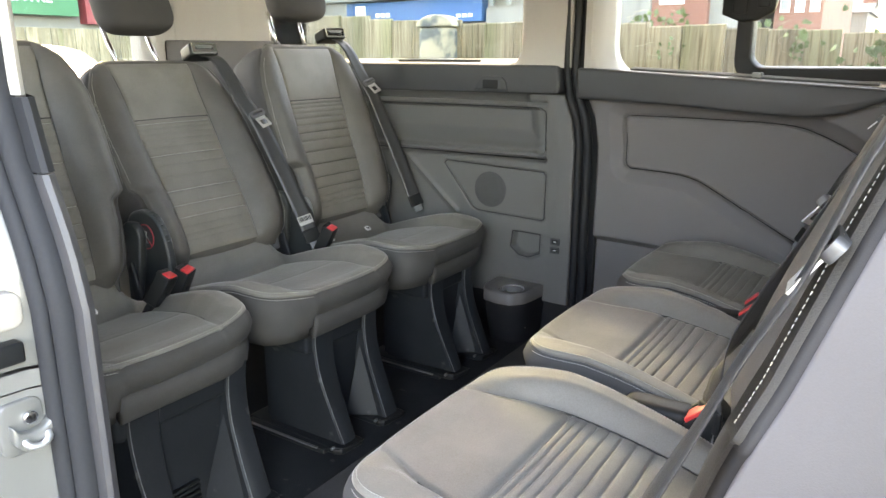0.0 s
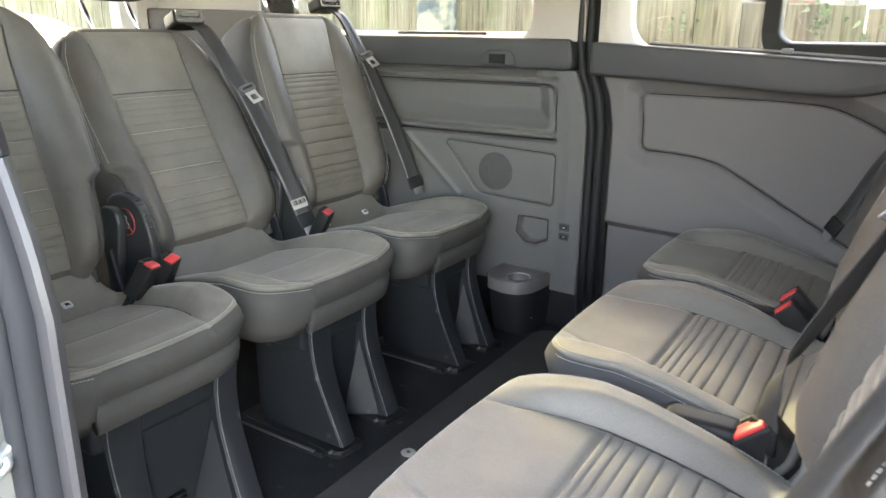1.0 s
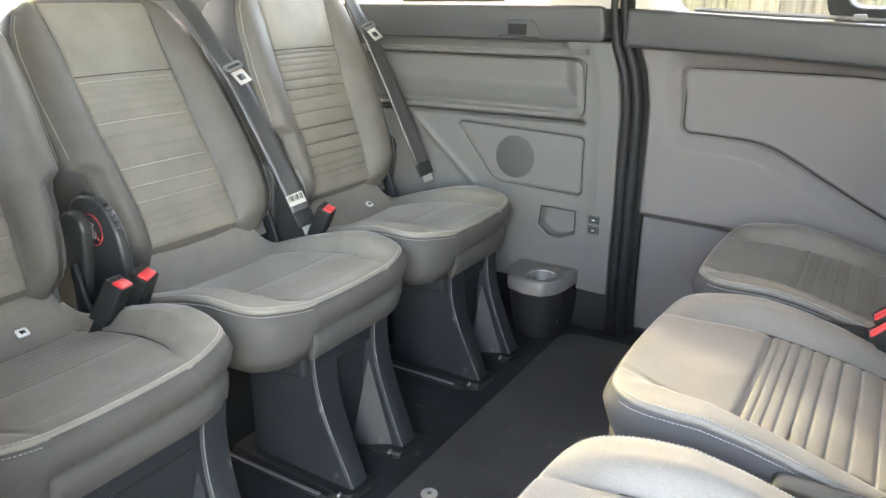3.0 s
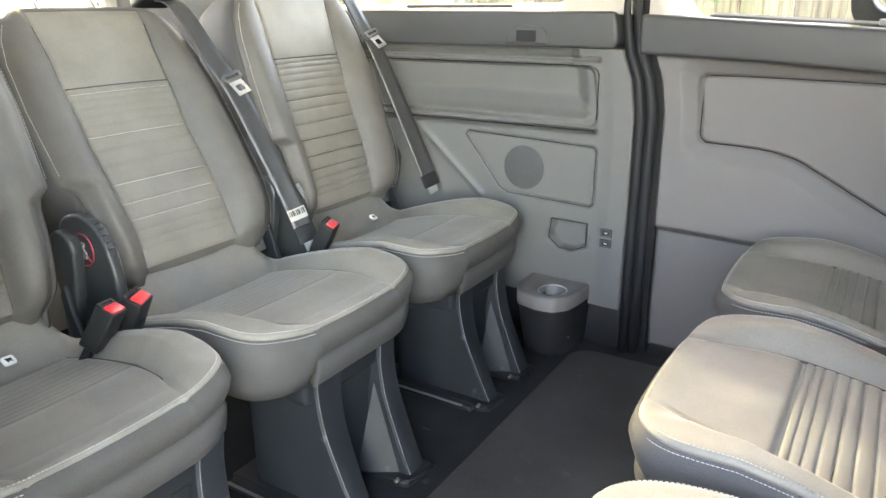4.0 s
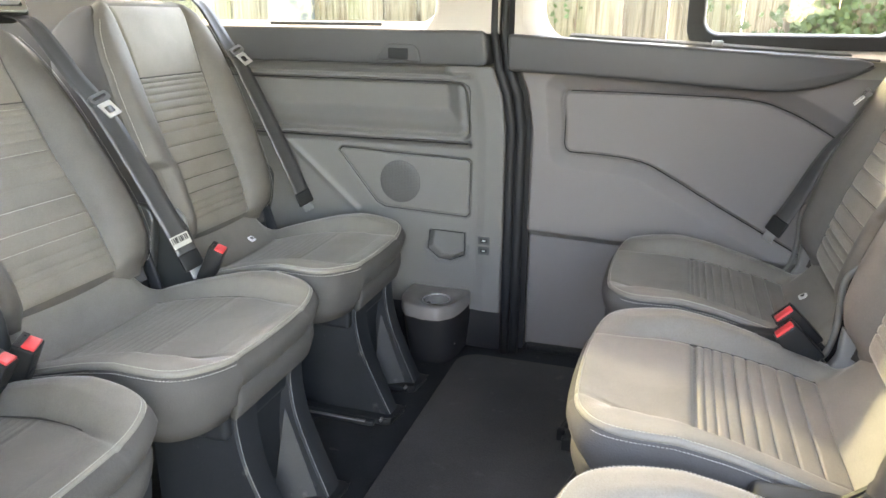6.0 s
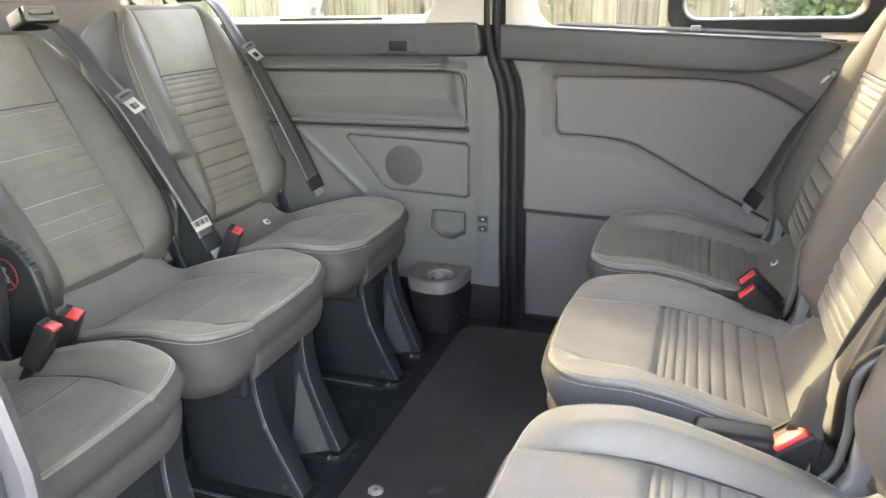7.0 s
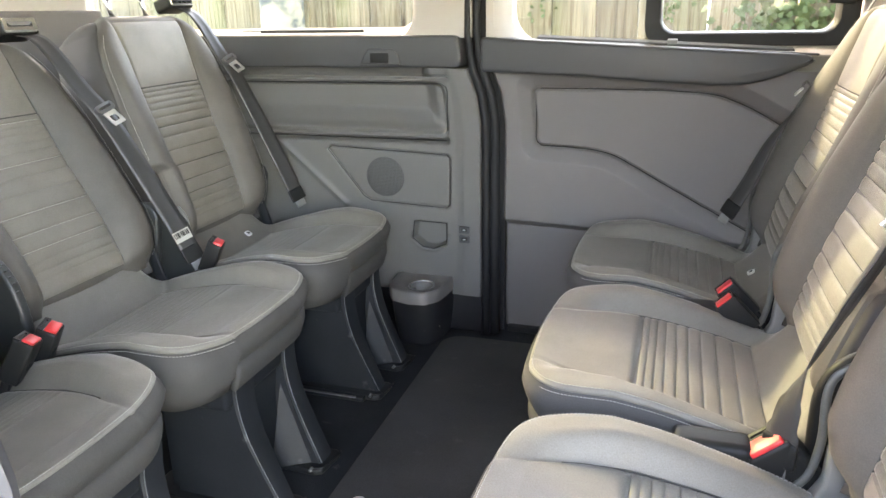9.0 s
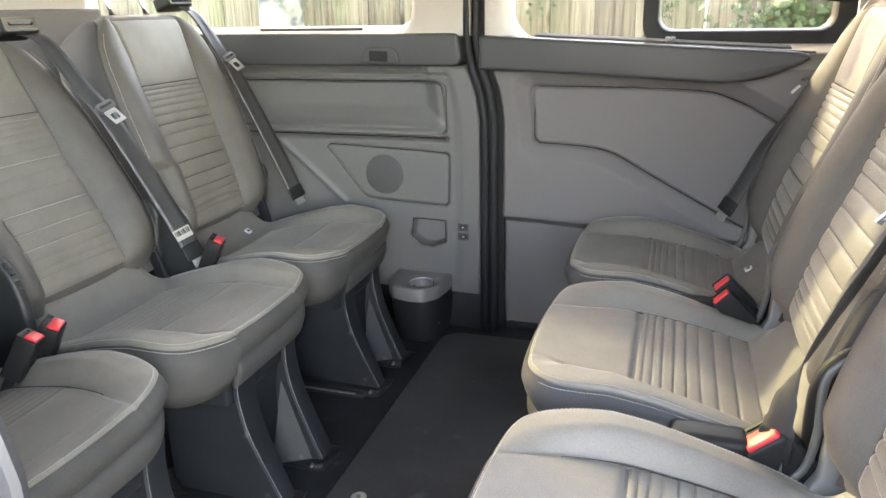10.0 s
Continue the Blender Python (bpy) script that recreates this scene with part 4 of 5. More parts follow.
    tagged(part("rib_seam", bm, GREYTHREAD if ribs < 0.005 else SEAM, bk, "thin sewn lines between ribs, pale as lit edges if shallow"), kind="stuff")
    # side and rear cover
    rings = []
    for h in np.concatenate([np.linspace(-0.035, 0.50, 34), np.linspace(0.508, 0.546, 10)]):
        hw = float(back_half(max(h, 0.0))) - 0.001 - 0.012 * float(1 - sm(-0.03, 0.03, h))
        lw, rw = (hw - (0.020 * float(1 - sm(0.168, 0.194, h)) if q == notch else 0.0) for q in (-1, 1))
        k = math.sqrt(max(0.0, 1 - max(0.0, (h - 0.50) / 0.048) ** 2))
        sec = []
        for q, e in ((-1, lw), (1, rw)):
            de = float(padding(np.array(max(h, 0.0)), np.array(q * float(back_half(max(h, 0.0)))), low))
            half = [(-e + 0.022, -0.050), (-e + 0.013, de - 0.003), (-e + 0.003, de - 0.012), (-e, -0.040), (-e, -0.100), (-e + 0.014, -0.138), (-e + 0.05, -0.150)]
            sec += half if q < 0 else [(-x, y) for x, y in half[::-1]]
        W = np.array([q[0] for q in sec])
        Dd = -0.07 + (np.array([q[1] for q in sec]) + 0.07) * max(k, 0.15)
        rings.append(place_back(np.full(W.shape, h), W, Dd, th))
    bm = bmesh.new()
    vs = add_grid(bm, np.array(rings), wrap_v=True)
    bm.faces.new(vs[0])
    bm.faces.new(vs[-1])
    part("back_cover", bm, COVER, seat, "dark cloth cover round the sides")
    bm = bmesh.new()
    for sgn in (-1, 1):
        hl = np.arange(0.205 if sgn == notch else 0.0, 0.50, 0.0058)
        for a in hl:
            q = []
            for h in (a, a + 0.0038):
                hw = edge_half(h, sgn, notch) * 0.985
                rf = (float(back_half(h)) - 0.010) * 0.985
                q.append(Vector(place_back(np.array(h), np.array(sgn * hw), padding(np.array(h), np.array(sgn * rf), low) + 0.0022, th)))
            add_tube(bm, q, 0.0005, 4)
    tagged(part("stitching", bm, THREAD, bk, "pale stitches along the bolsters"), kind="stuff")
    return bk


def make_back_panel(seat, recline, low):
    """The grey vinyl panel that wraps the rear of a middle row backrest."""
    th = radians(recline)
    rings = []
    for h in np.concatenate([np.linspace(0.02, 0.50, 30), np.linspace(0.508, 0.540, 8)]):
        hw = float(back_half(h)) + 0.0015
        k = math.sqrt(max(0.0, 1 - max(0.0, (h - 0.50) / 0.048) ** 2))
        sec = []
        for q in (-1, 1):
            de = float(padding(np.array(h), np.array(q * float(back_half(h))), low)) - 0.016
            half = [(-hw + 0.02, de), (-hw + 0.002, de), (-hw, de - 0.004), (-hw, -0.102), (-hw + 0.014, -0.141), (-hw + 0.05, -0.154)]
            sec += half if q < 0 else [(-x, y) for x, y in half[::-1]]
        W = np.array([q[0] for q in sec])
        Dd = -0.07 + (np.array([q[1] for q in sec]) + 0.07) * max(k, 0.15)
        rings.append(place_back(np.full(W.shape, h), W, Dd, th))
    bm = bmesh.new()
    vs = add_grid(bm, np.array(rings), wrap_v=True)
    bm.faces.new(vs[0])
    bm.faces.new(vs[-1])
    part("back_panel", bm, BACKVINYL, seat, "grey vinyl panel round the rear")


def make_headrest(seat, recline, up):
    th = radians(recline)
    hr = part("headrest", bmesh.new(), COVER, seat)
    bm = bmesh.new()
    n, m = 22, 36
    pts = []
    for i in range(n + 1):
        f = -math.pi / 2 + math.pi * i / n
        row = []
        for j in range(m):
            a = 2 * math.pi * j / m
            ex = lambda v, p: math.copysign(abs(v) ** p, v)
            w = 0.104 * ex(math.cos(f), 0.42) * ex(math.cos(a), 0.5) * (1.0 - 0.08 * math.sin(f))
            d = 0.050 * ex(math.cos(f), 0.5) * ex(math.sin(a), 0.7)
            h = 0.552 + up + 0.115 + 0.09 * ex(math.sin(f), 0.6)
            row.append(place_back(np.array(h), np.array(w), np.array(d + 0.006), th - 0.12))
        pts.append(row)
    P = np.array(pts) - (place_back(np.array(0.55), np.array(0.0), np.array(0.0), th - 0.12) - place_back(np.array(0.55), np.array(0.0), np.array(0.0), th))
    add_grid(bm, P, wrap_v=True)
    bmesh.ops.remove_doubles(bm, verts=bm.verts, dist=0.0002)
    bmesh.ops.recalc_face_normals(bm, faces=bm.faces)
    bm.to_mesh(hr.data)
    bm.free()
    hr.data.shade_smooth()
    for w in (-0.062, 0.062):
        p0, p1 = (Vector(place_back(np.array(h), np.array(w), np.array(-0.046), th)) for h in (0.53, 0.552 + up + 0.07))
        part("post", tube([p0, p1], 0.0062, 12), CHROME, hr, "chrome post")
        c0, c1 = (Vector(place_back(np.array(h), np.array(w), np.array(-0.046), th)) for h in (0.535, 0.558))
        part("post_sleeve", tube([c0, c0.lerp(c1, 0.7), c1], [0.017, 0.016, 0.011], 14, flat=0.8), BLACK, seat)


def make_base(seat, y0, y1, flap_left, vents):
    """The plastic pedestal: a beam on two splayed legs with a recess between, on steel foot plates."""
    def leg(name, ya, yb, lean):
        bm = bmesh.new()
        # the leg's side outline (x, z): slim at the top, reaching forward at the floor
        front = smooth_line([(-0.026, 0.275, 0), (-0.026, 0.225, 0), (-0.012, 0.16, 0), (0.018, 0.09, 0), (0.057, 0.012, 0)], 4)
        rings = []
        for p in front:
            f = 1 - (p.y - 0.012) / 0.263
            a = ya + lean[0] * (1 - f)
            b = yb + lean[1] * (1 - f)
            rings.append([(p.x, a + 0.004, p.y), (p.x + 0.003, (a + b) / 2, p.y), (p.x, b - 0.004, p.y), (p.x - 0.004, b, p.y), (-0.177, b, p.y), (-0.18, b - 0.004, p.y), (-0.18, a + 0.004, p.y), (-0.177, a, p.y), (p.x - 0.004, a, p.y)])
        vs = add_grid(bm, np.array(rings), wrap_v=True)
        bm.faces.new(vs[0])
        bm.faces.new(vs[-1])
        lg = part(name, bm, BASEPL, seat, angle=35)
        # pale line down the front edge: wear plus a painted edge highlight
        edge = [(r[0][0] + 0.0002, r[0][1], r[0][2]) for r in rings]
        part("worn_lit_edge", tube(edge[1:], 0.0010, 5), WORNLIT, lg, "pale edge line for wear and painted highlight")
        part("foot_plate", prism([(-0.24, ya - 0.012), (0.050, ya - 0.022), (0.066, ya - 0.014), (0.074, yb + 0.002), (0.064, yb + 0.008), (-0.24, yb + 0.006)], 2, -0.004, 0.010, 0.003), BLACK, lg)
        part("foot_clip", tube(smooth_line([(0.04, ya - 0.018, 0.012), (0.064, ya - 0.010, 0.011), (0.075, (ya + yb) / 2, 0.011), (0.076, yb + 0.005, 0.010)], 4), 0.0016, 6), BLACK, lg)
        part("bolt", tube([(0.044, ya - 0.016, 0.010), (0.044, ya - 0.026, 0.010)], 0.004, 6), DARKSTEEL, lg)
        return lg
    leg("leg", y0 + 0.016, y0 + 0.064, (0.010, 0.034))
    leg("leg", y1 - 0.058, y1 - 0.004, (0.034, 0.032))
    bm = box((-0.175, y0 + 0.006, 0.215), (-0.034, y1 + 0.026, 0.285), 0.010, 2)
    part("beam", bm, BASEPL, seat)
    pocket_side = [(-0.20, 0.012), (-0.034, 0.012), (-0.042, 0.08), (-0.048, 0.15), (-0.044, 0.215), (-0.033, 0.262), (-0.20, 0.262)]
    part("recess_panel", prism(pocket_side, 1, y0 + 0.03, y1 - 0.012, 0.0), BASEPL, seat, angle=50)
    for k in range(5 if vents else 0):
        part("vent_slat", box((-0.040, y0 + 0.085, 0.018 + 0.011 * k), (-0.0285, y0 + 0.165, 0.024 + 0.011 * k), 0.001, 1), BLACK, seat)
    bm = bmesh.new()
    # sloping facet that runs from the recess out to the second leg
    fv = [bm.verts.new(p) for p in ((-0.036, y1 - 0.030, 0.195), (-0.036, y1 - 0.100, 0.012), (0.040, y1 - 0.055, 0.012), (-0.06, y1 - 0.030, 0.012))]
    for a, b, c in ((0, 1, 2), (0, 2, 3), (0, 3, 1), (1, 3, 2)):
        bm.faces.new((fv[a], fv[b], fv[c]))
    part("leg_facet", bm, BASEPL, seat, smooth=False)
    bm = bmesh.new()
    # front flap: a padded strip under the cushion's nose
    ys = np.linspace(flap_left, 0.196, 26)
    rings = []
    for y in ys:
        e = min(1.0, (y - flap_left) / 0.012, (0.196 - y) / 0.02)
        cv = -0.034 * max(0.0, (abs(y) - 0.10) / 0.1) ** 2
        t = 0.006 * math.sqrt(max(e, 0.05))
        rings.append([(-0.006 + cv - t, y, 0.318), (-0.001 + cv, y, 0.312), (-0.003 + cv + t * 0.4, y, 0.292), (-0.009 + cv, y, 0.266), (-0.014 + cv, y, 0.262), (-0.022 + cv, y, 0.27), (-0.022 + cv, y, 0.316)])
    vs = add_grid(bm, np.array(rings), wrap_v=True)
    bm.faces.new(vs[0])
    bm.faces.new(vs[-1])
    part("front_flap", bm, REARSHADE, seat)


def make_recliner(seat, side, big):
    """The plastic hinge cover beside the rear seats' cushion: a cover on one side, a slim arm on the other."""
    if side < 0:
        k = 1.0 if big else 0.76
        pts = [(-0.33, 0.25), (-0.335, 0.34)] + [(p.x, 0.36 + (p.y - 0.36) * k) for p in smooth_line([(-0.342, 0.43, 0), (-0.358, 0.485, 0), (-0.390, 0.522, 0), (-0.440, 0.530, 0), (-0.482, 0.512, 0), (-0.502, 0.465, 0)], 4)] + [(-0.505, 0.34), (-0.47, 0.25)]
        bm = prism(pts, 1, -0.229, -0.207, 0.008, 3)
        arm = [(-0.394, 0.29), (-0.404, 0.34), (-0.409, 0.386), (-0.407, 0.44), (-0.413, 0.468), (-0.432, 0.489), (-0.440, 0.480), (-0.424, 0.462), (-0.420, 0.44), (-0.421, 0.41), (-0.455, 0.36), (-0.45, 0.29)]
        part("hinge_arm", prism([(x + 0.045, z) for x, z in arm], 1, -0.206, -0.197, 0.003), GREYSTEEL, seat, "grey steel hinge arm")
    else:
        arm = [(-0.470, 0.27), (-0.468, 0.377), (-0.476, 0.42), (-0.479, 0.470), (-0.472, 0.494), (-0.455, 0.506), (-0.430, 0.505), (-0.413, 0.493), (-0.406, 0.472), (-0.413, 0.42), (-0.423, 0.375), (-0.440, 0.318), (-0.440, 0.27)]
        bm = prism(arm, 1, 0.218, 0.240, 0.007, 3)
        part("hinge_bracket", prism([(-0.36, 0.25), (-0.40, 0.25), (-0.43, 0.40), (-0.415, 0.42), (-0.39, 0.34)], 1, 0.196, 0.206, 0.003), BASEPL, seat)
    return part("hinge_cover", bm, HINGE, seat)


def make_hinges(seat):
    """The middle row's hinges: a black arched cover on one side, a bare grey steel arm on a plastic foot on the other."""
    line = smooth_line([(-0.410, 0.238, 0.25), (-0.412, 0.238, 0.33), (-0.411, 0.238, 0.40), (-0.414, 0.237, 0.444), (-0.430, 0.236, 0.474), (-0.458, 0.234, 0.489), (-0.510, 0.230, 0.498)], 6)
    cover = part("hinge_cover", tube(line, [0.017 + 0.004 * math.sin(math.pi * k / (len(line) - 1)) for k in range(len(line))], 14, flat=0.72, up=(0, 1, 0)), BLACK, seat, "black arched hinge cover")
    part("cover_rib", tube([(p.x - 0.012, p.y + 0.010, p.z - 0.010) for p in line[4:-3]], 0.008, 8, up=(0, 1, 0)), BLACK, cover)
    line = smooth_line([(-0.372, -0.222, 0.325), (-0.386, -0.222, 0.350), (-0.393, -0.222, 0.400), (-0.391, -0.222, 0.455), (-0.396, -0.221, 0.484), (-0.414, -0.220, 0.503), (-0.430, -0.219, 0.508)], 6)
    part("hinge_arm", tube(line, 0.0056, 10, flat=0.8, up=(0, 1, 0)), LIGHTSTEEL, seat, "bare grey steel hinge arm")
    part("hinge_foot", prism([(-0.375, 0.300), (-0.398, 0.345), (-0.400, 0.398), (-0.432, 0.372), (-0.452, 0.340), (-0.450, 0.290)], 1, -0.226, -0.200, 0.006), GREYSTEEL, seat, "grey plastic hinge foot")
    part("hinge_block", box((-0.330, 0.226, 0.235), (-0.225, 0.276, 0.366), 0.014, 3), BLACK, seat, "black plastic block beside the cushion")


def add_tags(seat, tags):
    """Small square fixing tags on the cushion's rear roll."""
    for l, w in tags:
        z = float(cushion_top(np.array(l), np.array(w))) + 0.003
        tg = part("fixing_tag", prism(rrect(-0.009, 0.009, -0.010, 0.010, 0.004, 3), 2, -0.002, 0.002, 0.001), WHITE, seat, "small pale square tag")
        tg.matrix_local = pose(-l, w, z, 0, 30, 0)
        part("mark", prism([(-0.004, -0.005), (0.005, -0.003), (0.002, 0.001), (0.005, 0.005), (-0.003, 0.004)], 2, 0.0018, 0.0026), BLACK, tg, smooth=False)


def make_seat(m, label, recline, group, y0=-0.119, y1=0.113, flap_left=-0.113, up=0.035, tags=(), big=False, ribs=0.0075, back=False, notch=-1, vents=False):
    seat = thing("van_seat", m, label, "van seat", group)
    make_cushion(seat, 0.0050 if back else 0.0007, SIDESHADE if back else REARSHADE)
    make_back(seat, recline, ribs, notch, notch if back else 0)
    if back:
        make_back_panel(seat, recline, notch)
    make_headrest(seat, recline, up)
    make_base(seat, y0, y1, flap_left, vents)
    if back:
        make_hinges(seat)
    for side in () if back else (-1, 1):
        make_recliner(seat, side, big)
    add_tags(seat, tags)
    return seat


REAR_X, MID_X = -1.070, -0.556
REAR_Y, MID_Y = (0.75, 1.225, 1.70), (1.762, 1.280, 0.779)
RL = "grey ribbed cloth van seat"
ML = "grey ribbed cloth van seat"
seat_a = make_seat(pose(REAR_X, REAR_Y[0], 0), RL + " beside the open doorway", 16.5, "rear seats", tags=((0.388, 0.075), (0.388, -0.10)), notch=1, ribs=0.0042, vents=True, y1=0.156)
seat_b = make_seat(pose(REAR_X, REAR_Y[1], 0), RL + ", more reclined, in the rear row", 28.0, "rear seats", big=True, ribs=0.0042)
seat_c = make_seat(pose(REAR_X, REAR_Y[2], 0), RL + " beside the side panel", 16.5, "rear seats", tags=((0.388, 0.075), (0.388, -0.10)), ribs=0.0072)
seat_2 = make_seat(pose(MID_X, MID_Y[1], 0, 0, 0, 180), ML + " between two others, back to the cab", 17.0, "middle row seats", back=True, notch=1)
seat_1 = tagged(copy_thing(seat_2, pose(MID_X, MID_Y[0], 0, 0, 0, 180)), ML + " beside the closed sliding door")
seat_3 = tagged(copy_thing(seat_2, pose(MID_X + 0.008, MID_Y[2], 0, 0, 0, 180)), ML + " by the open doorway, back to cab")
add_tags(seat_1, ((0.388, -0.03), (0.375, 0.165)))


# ---- belts and buckles ----
def make_belt(label, pts, sides, tongue_at, width=0.046, guide=None, anchor=True, way=(1, 0, 0), tilt=0.0, tag=False, size=0.85, lift=0.006):
    line = smooth_line(pts, 8)
    sd = [v.normalized() for v in smooth_line(sides, 8)]
    belt = thing("seat_belt", Matrix.Translation(line[-1]), label, "seat belt", "seat belts")
    base = line[-1].copy()
    loc = [p - base for p in line]
    part("webbing", ribbon(loc, sd, width), BELT, belt)
    i = int(tongue_at * (len(loc) - 1))
    p, d = loc[i], (loc[i + 1] - loc[i - 1]).normalized()
    s = (sd[i] - d * sd[i].dot(d)).normalized()
    nrm = s.cross(d)
    if nrm.dot(Vector(way)) < 0:
        nrm = -nrm
    fr = Matrix((s, d, nrm)).transposed().to_4x4()
    fr.translation = p + nrm * 0.004
    tg = part("tongue", frame_panel(outer_for(rrect(-0.011, 0.011, 0.022, 0.042, 0.004, 4), -0.019, 0.019, 0.006, 0.052), rrect(-0.011, 0.011, 0.022, 0.042, 0.004, 4), 2, -0.0012, 0.0012), STEEL, belt, "bright metal tongue", smooth=False)
    tg.matrix_local = fr @ pose(0.004, 0, lift, 16, 0, tilt) @ Matrix.Diagonal((size, size, 1, 1))
    hole = rrect(-0.020, 0.020, -0.006, 0.002, 0.003, 5)
    part("tongue_grip", frame_panel(rrect(-0.028, 0.028, -0.014, 0.011, 0.009, 5), hole, 2, -0.005, 0.005), DARKSTEEL, tg, "grey plastic grip with a belt slot", angle=40)
    if guide:
        g = part("guide", bmesh.new(), BLACK, belt)
        bm = box((-0.036, -0.042, -0.020), (0.028, 0.042, 0.016), 0.009, 3)
        bm.to_mesh(g.data)
        bm.free()
        g.data.shade_smooth()
        g.matrix_local = Matrix.Translation(Vector(guide[0]) - base) @ pose(0, 0, 0, *guide[1])
        part("guide_face", prism(rrect(-0.037, 0.037, -0.016, 0.015, 0.006, 4), 0, 0.026, 0.0295, 0.001), GREYSTEEL, g, "pale grey face plate")
        part("guide_mouth", prism([(-0.030, 0.006), (-0.024, -0.010), (0.024, -0.010), (0.030, 0.006), (0.020, -0.002), (-0.020, -0.002)], 0, 0.0285, 0.0306), BLACK, g, smooth=False)
        part("guide_slot", frame_panel(outer_for(rrect(-0.028, 0.028, -0.005, 0.007, 0.003, 4), -0.036, 0.036, -0.012, 0.013), rrect(-0.028, 0.028, -0.005, 0.007, 0.003, 4), 0, 0.031, 0.024), CHROME, g, "bright rim round the belt slot", smooth=False)
    if anchor:
        e, dd = loc[-1], (loc[-1] - loc[-4]).normalized()
        s = (sd[-1] - dd * sd[-1].dot(dd)).normalized()
        nn = s.cross(dd)
        fr = Matrix((s, dd, nn)).transposed().to_4x4()
        fr.translation = e
        an = part("anchor_sleeve", box((-0.024, -0.022, -0.004), (0.024, 0.016, 0.004), 0.0035, 2), BLACK, belt)
        an.matrix_local = fr
        part("anchor_plate", box((-0.015, 0.010, -0.002), (0.015, 0.036, 0.002), 0.002), GREYSTEEL, an)
        for q in (-1, 1) if tag else ():
            lb = part("belt_label", box((-0.021, -0.063, q * 0.0022 - 0.0006), (0.021, -0.037, q * 0.0022 + 0.0006)), GREYTHREAD, an, "grey label with dark bars", smooth=False)
            for k in range(9):
                part("bar", box((-0.019 + 0.0042 * k, -0.060, q * 0.0030 - 0.0004), (-0.0172 + 0.0042 * k + 0.0008 * (k % 3), -0.047, q * 0.0030 + 0.0004)), BLACK, lb, smooth=False)
    return belt


def make_buckle(m, label, long=0.075):
    """A buckle body with its red button on top, slanting up out of the gap."""
    b = thing("belt_buckle", m, label, "buckle", "belt buckles")
    part("body", box((-0.017, -0.021, -long), (0.017, 0.021, 0.0), 0.004, 2), BLACK, b)
    part("button", box((-0.0055, -0.0165, -0.004), (0.0145, 0.0165, 0.0035), 0.0025, 2), RED, b, "bright red release button")
    sl = part("slot_rim", frame_panel(outer_for(rrect(-0.0125, -0.0085, -0.013, 0.013, 0.001, 4), -0.0165, -0.0058, -0.0195, 0.0195), rrect(-0.0125, -0.0085, -0.013, 0.013, 0.001, 4), 2, 0.0022, -0.002), BLACK, b, smooth=False)
    part("stalk", box((-0.010, -0.014, -long - 0.10), (0.006, 0.014, -long + 0.01), 0.004), BLACK, b)
    lg = part("emblem", prism([(0.009 * math.cos(a), -0.045 + 0.005 * math.sin(a)) for a in np.linspace(0, 2 * math.pi, 16, endpoint=False)], 0, 0.0168, 0.0176), BASEPL, b, smooth=False)
    return b


make_belt("dark grey seat belt with bright tongue across the middle rear seat", [(-1.715, 1.392, 0.882), (-1.672, 1.405, 0.862), (-1.60, 1.415, 0.765), (-1.553, 1.432, 0.69), (-1.46, 1.455, 0.50), (-1.405, 1.462, 0.385)],
          [(0, 1, 0.05), (0.1, 1, 0.0), (0.25, 1, -0.1), (0.35, 1, -0.15), (0.5, 1, 0), (0.5, 1, 0)], 0.56, tag=True, guide=((-1.735, 1.392, 0.893), (0, -18, -12)))
make_belt("dark grey seat belt with bright tongue beside the side panel", [(-1.680, 1.905, 0.935), (-1.640, 1.915, 0.905), (-1.59, 1.925, 0.82), (-1.55, 1.94, 0.745), (-1.47, 1.965, 0.55), (-1.415, 1.985, 0.40)],
          [(0, 1, 0.05), (0.1, 1, 0.0), (0.25, 1, -0.1), (0.35, 1, -0.15), (0.5, 1, 0), (0.6, 1, 0)], 0.52, guide=((-1.700, 1.902, 0.947), (0, -18, -12)))
make_belt("dark grey seat belt beside the closed sliding door", [(0.045, 1.925, 0.955), (0.010, 1.930, 0.896), (-0.029, 1.940, 0.815), (-0.069, 1.950, 0.743), (-0.105, 1.960, 0.669), (-0.142, 1.970, 0.601), (-0.180, 1.978, 0.501), (-0.213, 1.978, 0.432)],
          [(0.1, 1, -0.1), (0.1, 1, -0.1), (0.1, 1, -0.1), (0.0, 1, -0.1), (0.0, 1, -0.1), (-0.3, 1, 0), (-0.7, 1, 0), (-0.9, 1, 0)], 0.45, size=0.6, guide=((0.07, 1.92, 0.955), (0, 20, 168)), way=(-1, 0, 0))
make_belt("dark grey seat belt beside the middle seat of the row", [(0.02, 1.090, 0.90), (-0.045, 1.072, 0.76), (-0.082, 1.060, 0.685), (-0.113, 1.050, 0.621), (-0.145, 1.036, 0.559), (-0.178, 1.018, 0.490), (-0.196, 1.010, 0.430), (-0.200, 1.010, 0.365)],
          [(0.3, 1, -0.2), (0.4, 0.85, -0.35), (0.45, 0.8, -0.4), (0.45, 0.8, -0.4), (0.45, 0.8, -0.4), (0.3, 0.9, -0.3), (-0.7, 1, 0), (-1.0, 0.8, 0)], 0.30, width=[0.040] * 33 + [0.034] * 8 + [0.030] * 6 + [0.038] * 5 + [0.046] * 5, size=0.72, guide=((0.05, 1.12, 0.93), (0, 20, 172)), way=(-1, 0, 0))
